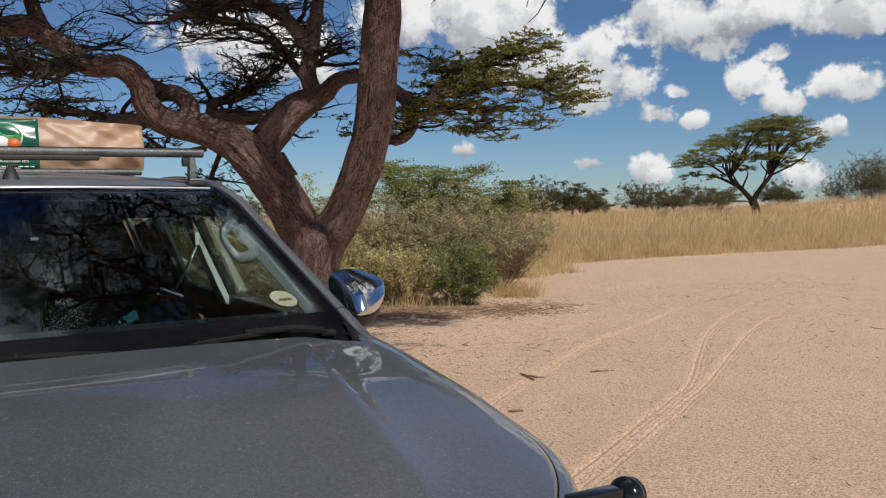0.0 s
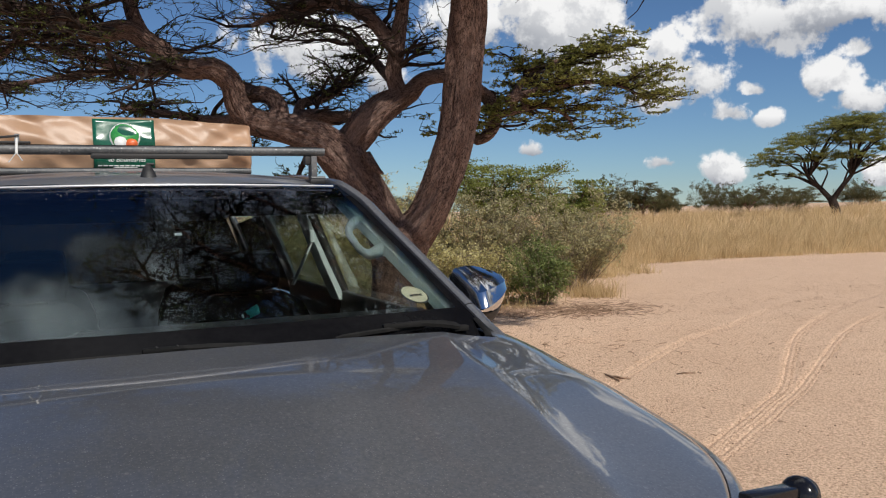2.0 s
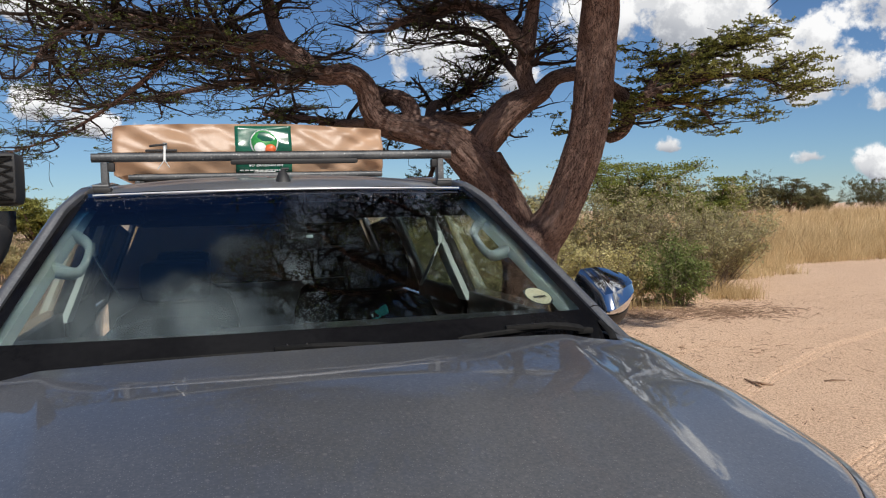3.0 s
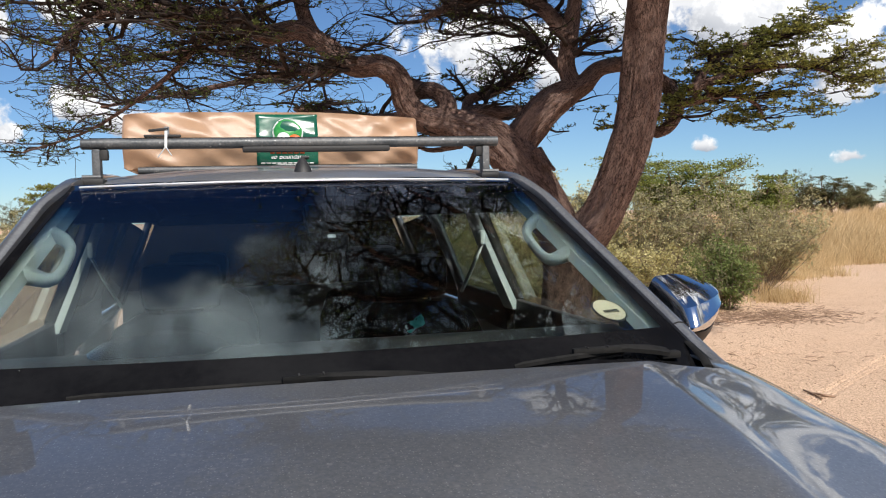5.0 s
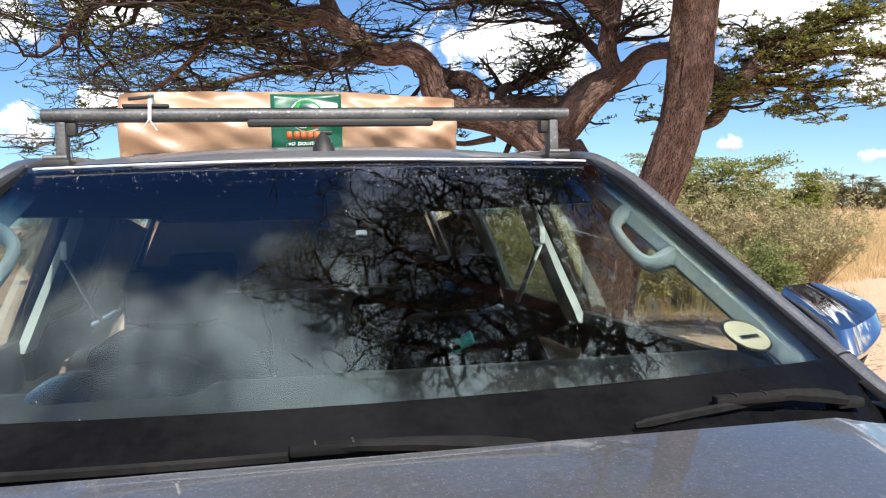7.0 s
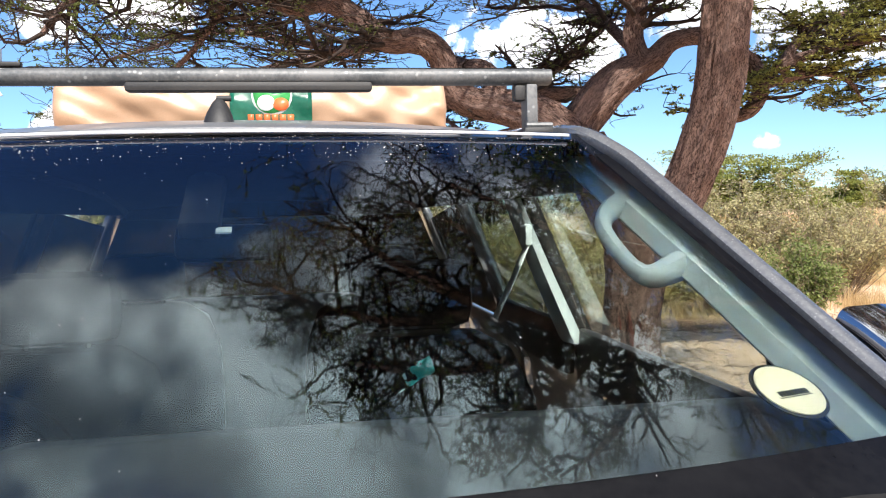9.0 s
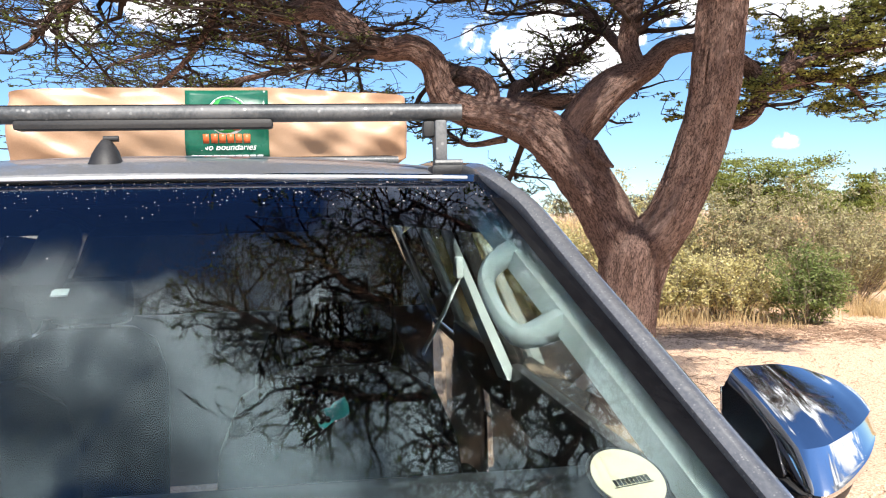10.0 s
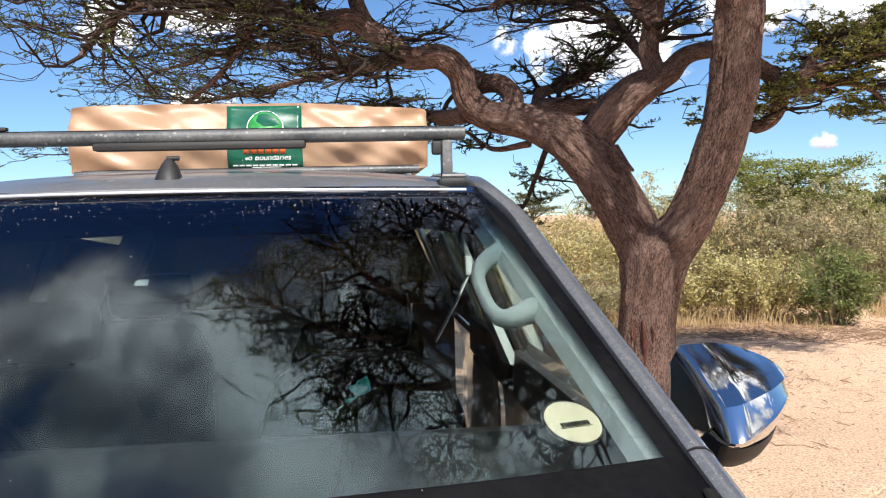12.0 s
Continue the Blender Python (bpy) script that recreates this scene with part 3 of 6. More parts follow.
# nose and bumper
rows = []
for z in (1.075, 0.98, 0.85, 0.72, 0.58, 0.48):
    out = 0.03 if 0.5 < z < 0.8 else 0.0
    rows.append([(0.46 * q * 1.1, -1.985 - out - 0.05 * (1 - q * q), z) for q in [-1 + k / 8 for k in range(17)]])
tidy(part("bumper", Shape().grid(rows), BLACK, car, "black front bumper"), thick=0.02)
for sign in (1, -1):
    rows = [[(sign * (half_width(v) + 0.05), v + 0.0, z) for v in (-1.55, -1.7, -1.82, -1.93, -1.975)] for z in (0.72, 0.6, 0.5, 0.45)]
    tidy(part("bumper_corner", Shape().grid(rows), BLACK, car, "black plastic bumper corner"), thick=0.02)

# wheels
for sx in (1, -1):
    for wy in (-1.12, 1.63):
        wheel = new("wheel")
        wheel.parent = car
        wheel.matrix_local = pose(sx * 0.77, wy, 0.385, 0, 90, 0)
        prof = [(0.22, -0.10), (0.30, -0.125), (0.36, -0.12), (0.385, -0.085), (0.388, 0.0), (0.385, 0.085), (0.36, 0.12), (0.30, 0.125), (0.22, 0.10)]
        part("tyre", Shape().grid([[(r * math.cos(a), r * math.sin(a), h) for r, h in prof] for a in [2 * math.pi * k / 40 for k in range(41)]]), RUBBER, wheel, "black off-road tyre")
        rim = Shape().tube([(0, 0, -0.08), (0, 0, 0.08)], 0.225, 32)
        for k in range(6):
            a = k * math.pi / 3
            rim.box((0.13 * math.cos(a), 0.13 * math.sin(a), sx * 0.085), (0.17, 0.045, 0.03), Matrix.Rotation(a, 3, "Z"), 0.006)
        part("rim", rim, STEEL, wheel, "silver alloy rim")

# screen: q from -1 to 1 across, s from 0 at the bottom to 1 at the top


def screen(q, s, out=0.0):
    u = q * lerp(0.805, 0.622, s)
    c = 1 - 1.17 * q * q
    v = lerp(-0.745, 0.0, s) - lerp(0.145, 0.075, s) * c
    z = lerp(1.305, 1.738, s) + 0.005 * c * s + 0.006 * math.sin(math.pi * s)
    return Vector((u, v - 0.48 * out, z + 0.87 * out))


def screen_patch(q0, q1, s0, s1, nq, ns, out=0.0):
    return [[screen(lerp(q0, q1, j / nq), lerp(s0, s1, i / ns), out) for j in range(nq + 1)] for i in range(ns + 1)]


windscreen = tidy(part("windscreen", Shape().grid(screen_patch(-1, 1, 0, 1.026, 40, 26)), SCREEN, car, "curved windscreen glass with a blue shade band"), thick=0.005)
# black printed border on its inner face
border = Shape()
S0, S1, Q1 = 0.162, 0.925, 0.955
# its lower band bows upwards in the middle
border.grid([[screen(-1 + j / 20, lerp(0.0, S0 + 0.020 * (1 - (-1 + j / 20) ** 2), i / 4), 0.0012) for j in range(41)] for i in range(5)])
border.grid(screen_patch(-1, 1, S1, 1.026, 40, 3, -0.0075))
border.grid(screen_patch(-1, -Q1, S0, S1, 2, 16, 0.0012))
border.grid(screen_patch(Q1, 1, S0, S1, 2, 16, 0.0012))
part("screen_border", border, FRIT, car, "black border round the windscreen")
rng = random.Random(3)
drops = Shape()
for k in range(480):
    s = 1 - abs(rng.gauss(0, 0.05)) - 0.01
    if rng.random() < 0.12:
        s = rng.uniform(0.1, 0.95)
    q = rng.uniform(-0.97, 0.97)
    r = rng.uniform(0.0003, 0.00075) * (1.5 if rng.random() < 0.15 else 1)
    c = screen(q, s, 0.0026)
    drops.box(c, (2 * r, 2.4 * r, 0.0006), Matrix.Rotation(radians(28), 3, "X"))
tagged(part("dried_spatter", drops, DUST, car, smooth=False), "dried dusty droplets on the glass", kind="stuff")

# cowl, wipers
rows = []
for k, (back_, dz) in enumerate(((0.05, 0.012), (0.0, -0.004), (-0.03, -0.02), (-0.10, -0.03), (-0.16, -0.05))):
    rows.append([screen(-1 + j / 20, 0) + Vector((0, back_, dz)) for j in range(41)])
tidy(part("cowl", Shape().grid(rows), BLACK, car, "black plastic cowl under the windscreen"), thick=0.006)
for sign in (1, -1):
    c = Shape().tube([(sign * 0.755, -0.79, 1.318), (sign * 0.772, -0.74, 1.328), (sign * 0.778, -0.66, 1.350)], [0.010, 0.010, 0.006], 8, squash=(1.0, 0.5))
    tidy(part("cowl_end", c, RUBBER, car, "black rubber filler at the pillar foot"))


def wiper(q0, q1, s0, s1, arm_q):
    w = new("wiper")
    w.parent = car
    tagged(w, "black windscreen wiper lying along the cowl")
    pts = [screen(lerp(q0, q1, k / 14), lerp(s0, s1, k / 14) + 0.004 * math.sin(math.pi * k / 14), 0.012) for k in range(15)]
    part("blade", Shape().tube(pts, [0.003] + [0.0055] * 13 + [0.003], 6, squash=(0.8, 1.3)), RUBBER, w)
    pivot, joint = screen(arm_q, 0.050, 0.014), pts[10] + Vector((0, -0.004, 0.008))
    # flat tapered arm with a raised middle, from the pivot to the joint
    arm, along = [], (joint - pivot).normalized()
    across = Vector((0, -0.48, 0.87)).cross(along).normalized()
    lift = along.cross(across).normalized()
    if lift.z < 0:
        lift = -lift
    for f, half, h in ((0.0, 0.007, 0.006), (0.06, 0.012, 0.010), (0.30, 0.012, 0.011), (0.62, 0.009, 0.010), (0.90, 0.007, 0.008), (1.0, 0.006, 0.005)):
        c = pivot.lerp(joint, f) + lift * 0.006 * math.sin(math.pi * f)
        arm.append([c - across * half, c - across * half * 0.8 + lift * h * 0.8, c + lift * h, c + across * half * 0.8 + lift * h * 0.8, c + across * half])
    tidy(part("arm", Shape().grid(arm, close=True), RUBBER, w, sharp=30))
    part("joint", Shape().box(pts[10] + Vector((0, -0.002, 0.008)), (0.105, 0.018, 0.014), bevel=0.005), RUBBER, w)
    for k in (-1, 1):
        part("joint_rib", Shape().box(pts[10] + Vector((k * 0.022, -0.003, 0.0155)), (0.003, 0.017, 0.003), bevel=0.001), BLACK, w)
    part("arm_cap", Shape().box(pivot + Vector((0, 0.0, -0.002)), (0.045, 0.024, 0.016), bevel=0.006), RUBBER, w)
    return w


wiper(-0.60, 0.14, 0.062, 0.082, 0.245)
wiper(0.42, 0.76, 0.074, 0.084, 0.88)

# pillars, roof, sides


def roof_z(u, v):
    base = bend([(-0.1, 1.722), (0.0, 1.732), (0.10, 1.752), (0.22, 1.772), (0.4, 1.792), (0.8, 1.812), (1.3, 1.815), (1.9, 1.79), (2.3, 1.745), (2.45, 1.70)], v)
    return base - 0.028 * (abs(u) / 0.57) ** 2.2 + 0.022


rows = []
for i in range(41):
    v = lerp(0.0, 2.42, i / 40)
    row = []
    for j in range(41):
        q = -1 + j / 20
        vv = v - 0.075 * (1 - q * q) * max(0.0, 1 - v / 0.5) + 0.002
        row.append((q * 0.572, vv, roof_z(q * 0.572, v) + 0.0))
    rows.append(row)
rows.insert(0, [(u, v - 0.006, z - 0.008) for u, v, z in rows[0]])
rows.insert(0, [(u, v + 0.006, z - 0.006) for u, v, z in rows[0]])
tidy(part("roof", Shape().grid(rows), ROOF_PAINT, car, "dusty pale grey roof panel"), thick=0.004)
lip = Shape().tube([screen(0.93 * (-1 + j / 15), 1.0) + Vector((0, -0.009, 0.004)) for j in range(31)], 0.0027, 8)
part("roof_lip", lip, MOULDING, car, "bright edge moulding over the windscreen")
for sign in (1, -1):
    ditch = Shape().tube([(sign * 0.583, lerp(0.01, 2.4, k / 20), roof_z(0.572, lerp(0.01, 2.4, k / 20)) - 0.008) for k in range(21)], 0.010, 6, squash=(1.3, 0.6))
    part("roof_ditch", ditch, RUBBER, car, "black roof ditch strip")
    # pillar and roof side rail in one sweep: from the wing up beside the glass and back along the roof
    keys = [(0.806, -0.80, 1.296, 0.6)] + [(*(screen(1, s_) + Vector((0.0, 0.0, dz_))), 1.0) for s_, dz_ in ((0.05, 0.002), (0.2, 0.002), (0.35, 0.002), (0.5, 0.003), (0.65, 0.005), (0.8, 0.010), (0.88, 0.011))]
    keys += [(0.610, 0.01, 1.740, 1.1), (0.600, 0.10, 1.758, 1.2), (0.598, 0.24, roof_z(0.572, 0.24), 1.25)]
    keys += [(0.596, v_, roof_z(0.572, v_), 1.2) for v_ in (0.5, 0.9, 1.4, 1.9, 2.3, 2.42)]
    path, fat = smooth_path(keys, 0.03)
    rows = []
    for k, p in enumerate(path):
        tan = (path[min(k + 1, len(path) - 1)] - path[max(k - 1, 0)]).normalized()
        nrm = Vector((1, 0, 0)).cross(tan).normalized()
        if nrm.z < 0:
            nrm = -nrm
        f = fat[k]
        rows.append([(sign * (p.x + dx * f), p.y + nrm.y * dn * f, p.z + nrm.z * dn * f) for dx, dn in ((-0.004, -0.004), (-0.001, 0.007), (0.008, 0.011), (0.020, 0.010), (0.031, 0.002), (0.040, -0.014), (0.046, -0.034), (0.050, -0.060), (0.030, -0.064), (0.004, -0.045))])
    tidy(part("a_pillar", Shape().grid(rows, close=True), PAINT, car, "grey windscreen pillar running on into the roof rail"))
    seam = screen(1, 0.155)
    part("pillar_seam", Shape().tube([(sign * (seam.x + dx), seam.y + 0.003 - dn * 0.5, seam.z + 0.002 + dn) for dx, dn in ((-0.002, 0.006), (0.008, 0.0105), (0.020, 0.0095), (0.032, 0.001), (0.041, -0.014))], 0.0022, 5), RUBBER, car, "dark seam at the pillar foot")


def side(v, z):
    """Half width of the car's flank at height z."""
    top, belt = 0.672, 0.845
    if z > 1.24:
        return lerp(belt, top, (z - 1.24) / 0.43)
    return bend([(0.35, 0.86), (0.6, 0.905), (0.95, 0.915), (1.15, 0.895), (1.24, 0.845)], z)


for sign in (1, -1):
    # doors: lower skins, upper frames
    for v0, v1, nm in ((-0.55, 0.62, "front_door"), (0.63, 1.45, "rear_door")):
        rows = [[(sign * side(0, z), lerp(v0, v1, k / 8), z) for k in range(9)] for z in (0.42, 0.55, 0.7, 0.85, 1.0, 1.12, 1.2, 1.235)]
        door = tidy(part(nm, Shape().grid(rows), PAINT, car, "grey door, closed"), thick=0.03, offset=-1 if sign > 0 else -1)
        part("belt_strip", Shape().tube([(sign * 0.848, lerp(v0, v1, k / 6), 1.245) for k in range(7)], 0.013, 6), RUBBER, door, "black rubber belt strip")
    part("door_handle", Shape().tube([(sign * 0.93, 0.40, 1.06), (sign * 0.945, 0.45, 1.065), (sign * 0.945, 0.53, 1.065), (sign * 0.93, 0.57, 1.06)], 0.014, 8), CHROME, car, "chrome door handle")
    rows = [[(sign * side(0, z), lerp(1.46, 2.55, k / 8), z) for k in range(9)] for z in (0.5, 0.7, 0.85, 1.0, 1.12, 1.2, 1.235)]
    tidy(part("rear_quarter", Shape().grid(rows), PAINT, car, "grey rear quarter panel"), thick=0.03)
    # uprights between the side windows
    for v0, v1, nm in ((0.56, 0.70, "b_pillar"), (1.38, 1.52, "c_pillar"), (2.35, 2.55, "d_pillar")):
        rows = [[(sign * (side(0, z) + 0.0), lerp(v0, v1, k / 4) + (0.05 * (1.24 - z) if nm != "b_pillar" else 0.0), z) for k in range(5)] for z in (1.235, 1.35, 1.5, 1.62, 1.68)]
        tidy(part(nm, Shape().grid(rows), RUBBER if nm == "b_pillar" else PAINT, car, "upright between the side windows"), thick=0.03)
    frame_pts = [(sign * side(0, z), v, z) for v, z in ((-0.50, 1.30), (-0.30, 1.44), (0.0, 1.64))]
    part("window_frame", Shape().tube(frame_pts, 0.02, 6), GLOSS, car, "black window frame")
    for pts, nm in (([(-0.48, 1.24), (0.56, 1.24), (0.56, 1.655), (0.02, 1.645), (-0.30, 1.43)], "front_window"), ([(0.70, 1.24), (1.38, 1.24), (1.38, 1.655), (0.70, 1.655)], "rear_window"), ([(1.52, 1.24), (2.35, 1.24), (2.32, 1.60), (1.52, 1.655)], "quarter_window")):
        g = Shape().outline([(sign * (side(0, z) - 0.012), v, z) for v, z in pts], 0.004, (-sign, 0, 0))
        pane = tidy(part(nm, g, PANE if nm == "front_window" else (REAR if nm == "rear_window" and sign > 0 else DARK_GLASS), car, "side window glass" if nm == "front_window" else "dark tinted side window", smooth=False))
        pane.visible_shadow = nm != "front_window"

# tail, floor, bulkhead
rows = [[(q * 0.84, 2.56, z) for q in (-1, -0.5, 0, 0.5, 1)] for z in (0.5, 0.8, 1.1, 1.27)]
tidy(part("tailgate", Shape().grid(rows), PAINT, car, "grey tailgate"), thick=0.03)
g = Shape().outline([(-0.82, 2.54, 1.25), (0.82, 2.54, 1.25), (0.62, 2.43, 1.69), (-0.62, 2.43, 1.69)], 0.004, (0, -1, 0))
pane = tidy(part("tail_window", g, DARK_GLASS, car, "dark tinted rear window", smooth=False))
part("floor_pan", Shape().box((0, 0.35, 0.46), (1.72, 4.1, 0.06), bevel=0.02), BLACK, car, "dark floor pan")
part("bulkhead", Shape().box((0, -0.74, 0.85), (1.66, 0.05, 0.76), bevel=0.02), BLACK, car, "black bulkhead")

# door mirrors
for sign in (1, -1):
    mir = new("door_mirror")
    mir.parent = car
    tagged(mir, "chrome-capped door mirror on a black foot")
    # sections from the inner end to the outer tip: u, front edge v, edge z, top z, bottom z
    secs = [(0.848, -0.43, 1.362, 1.450, 1.345), (0.860, -0.466, 1.350, 1.464, 1.333), (0.882, -0.474, 1.351, 1.468, 1.326), (0.92, -0.468, 1.361, 1.472, 1.324), (0.98, -0.444, 1.382, 1.464, 1.330), (1.03, -0.404, 1.401, 1.450, 1.343), (1.055, -0.362, 1.410, 1.434, 1.360), (1.066, -0.330, 1.412, 1.418, 1.380)]
    us, _ = smooth_path([(a, b, c, 0.1) for a, b, c, d, e in secs], 0.008)
    ts, _ = smooth_path([(a, d, e, 0.1) for a, b, c, d, e in secs], 0.008)
    n_ = 28
    rows, vb = [], -0.272
    for k in range(n_ + 1):
        x = lerp(0.848, 1.066, k / n_)
        vf, zr = np.interp(x, [q.x for q in us], [q.y for q in us]), np.interp(x, [q.x for q in us], [q.z for q in us])
        z1, z0 = np.interp(x, [q.x for q in ts], [q.y for q in ts]), np.interp(x, [q.x for q in ts], [q.z for q in ts])
        bk = vb - 0.05 * ease(x, 1.0, 1.069)
        sec = [(bk, z0), (lerp(vf, bk, 0.5), z0 - 0.003), (vf + 0.040, z0 + 0.006), (vf + 0.014, lerp(z0, zr, 0.55)), (vf + 0.002, zr - 0.004), (vf, zr), (vf + 0.004, zr + 0.006)]
        for f in (0.2, 0.4, 0.6, 0.8, 1.0):
            inset = 0.034 * f * (1 - ease(x, 0.872, 0.905))
            sec.append((lerp(vf + 0.004, max(vf + 0.008, bk - 0.030), f ** 1.5) + inset * (1 - f * 0.4), lerp(zr + 0.008, z1, f ** 0.62)))
        sec += [(bk, z1 - 0.012), (bk, (z0 + z1) / 2)]
        rows.append([(sign * lerp(0.884, 1.044, (x - 0.848) / 0.218), float(y), float(z)) for y, z in sec])
    m_ = len(rows[0])
    cap = Shape().grid(rows, close=True)
    cap.f.append(tuple(range(len(cap.v) - m_, len(cap.v))))
    tidy(part("cap", cap, CHROME, mir, "polished chrome cap", sharp=24))
    ctr = [(sign * 0.885, lerp(-0.36, y, 0.97), lerp(1.40, z, 0.97)) for _, y, z in rows[0]]
    tidy(part("inner_face", Shape().outline(ctr, 0.004, (-sign, 0, 0)), GLOSS, mir, "black inner face"))
    low = []
    for r in rows[2:-3]:
        x, zb, vf = r[0][0], r[0][2], r[5][1]
        low.append([(x, vb - 0.012, zb + 0.004), (x, vf + 0.034, zb + 0.008), (x, vf + 0.045, zb - 0.010), (x, vf + 0.066, zb - 0.028), (x, vb - 0.04, zb - 0.032), (x, vb - 0.016, zb - 0.016)])
    lw = Shape().grid(low, close=True)
    lw.f.append(tuple(range(6)))
    lw.f.append(tuple(range(len(lw.v) - 6, len(lw.v))))
    tidy(part("lower_shell", lw, BLACK, mir, "black lower shell"))
    tidy(part("foot", Shape().tube([(sign * 0.80, -0.375, 1.262), (sign * 0.85, -0.37, 1.285), (sign * 0.91, -0.365, 1.305)], [0.05, 0.04, 0.035], 10, squash=(1.2, 0.6)), BLACK, mir))
    part("mirror_glass", Shape().box((sign * 0.955, -0.270, 1.388), (0.15, 0.004, 0.10), bevel=0.001), CHROME, mir)
    part("sail", Shape().outline([(sign * 0.835, -0.50, 1.245), (sign * 0.835, -0.24, 1.245), (sign * 0.78, -0.27, 1.40)], 0.02, (sign, 0, 0)), BLACK, mir, "black triangular mirror base")

# small parking mirror on a bracket at the front corner
park_mirror = new("parking_mirror")
park_mirror.parent = car
tagged(park_mirror, "small black round parking mirror on a bracket")
part("bracket", Shape().box((0.775, -1.735, 1.172), (0.10, 0.035, 0.026), bevel=0.006), GLOSS, park_mirror)
part("housing", Shape().ball((0.848, -1.73, 1.163), (0.027, 0.036, 0.032), 10, 16), GLOSS, park_mirror)
part("mirror_face", Shape().ball((0.862, -1.726, 1.163), (0.021, 0.031, 0.028), 10, 16), BLACK, park_mirror)

# roof aerial foot
aer = Shape()
rows = []
for y, w, h in ((0.055, 0.018, 0.006), (0.062, 0.026, 0.020), (0.078, 0.027, 0.044), (0.092, 0.026, 0.052), (0.112, 0.024, 0.050), (0.13, 0.018, 0.034), (0.14, 0.010, 0.008)):
    z0 = roof_z(0, 0.1)
    rows.append([(w * math.cos(a) * (1 - 0.22 * max(0, math.sin(a))), y, z0 - 0.005 + h * max(0.0, math.sin(a))) for a in [math.pi * k / 10 for k in range(11)]])
aer.grid(rows)
tidy(part("aerial_foot", aer, BLACK, car, "black aerial foot on the roof"))
part("aerial_spring", Shape().tube([(-0.004, 0.094, roof_z(0, .1) + 0.046), (0.020, 0.094, roof_z(0, .1) + 0.046)], 0.005, 10), BLACK, car)

# snorkel on the right-hand side
sn = new("snorkel")
sn.parent = car
tagged(sn, "black plastic air snorkel running up the pillar")
pts = [(-0.91, -0.95, 1.10), (-0.91, -0.80, 1.20), (-0.90, -0.62, 1.36), (-0.865, -0.36, 1.50), (-0.83, -0.16, 1.60), (-0.825, -0.10, 1.66)]
part("duct", Shape().tube(*smooth_path([(*p, r) for p, r in zip(pts, (0.06, 0.06, 0.055, 0.05, 0.045, 0.042))], 0.04), 14), BLACK, sn)
part("collar", Shape().tube([(-0.825, -0.10, 1.64), (-0.825, -0.10, 1.70)], 0.05, 16), GLOSS, sn)
head_ = Shape().box((-0.825, -0.10, 1.79), (0.14, 0.13, 0.15), bevel=0.025)
part("head", head_, BLACK, sn, "ram head")
mesh_ = Shape()
for k in range(-3, 4):
    for sl in (1, -1):
        a, b = Vector((-0.885, -0.168, 1.79 + k * 0.03 - 0.03 * sl)), Vector((-0.765, -0.168, 1.79 + k * 0.03 + 0.03 * sl))
        a.z, b.z = min(1.85, max(1.73, a.z)), min(1.85, max(1.73, b.z))
        mesh_.tube([a, b], 0.003, 5)
part("grille", mesh_, RUBBER, sn, "diamond mesh grille")
for k, (y, z) in enumerate(((-0.28, 1.52), (-0.33, 1.49))):
    part("bolt", Shape().ball((-0.80, y, z), (0.008, 0.008, 0.008), 6, 8), STEEL, sn)

# interior
part("dashboard", Shape().grid([[(q * 0.74, y - 0.10 * (1 - q * q) * (1 if y < -0.5 else 0), z) for q in [-1 + k / 8 for k in range(17)]] for y, z in ((-0.72, 1.292), (-0.60, 1.322), (-0.48, 1.343), (-0.36, 1.354), (-0.29, 1.346), (-0.255, 1.31), (-0.25, 1.10), (-0.28, 0.85))]), BLACK, car, "black dashboard")
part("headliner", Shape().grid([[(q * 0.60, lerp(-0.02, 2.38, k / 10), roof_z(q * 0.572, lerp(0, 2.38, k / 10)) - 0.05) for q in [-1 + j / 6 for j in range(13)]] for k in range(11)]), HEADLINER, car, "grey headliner")
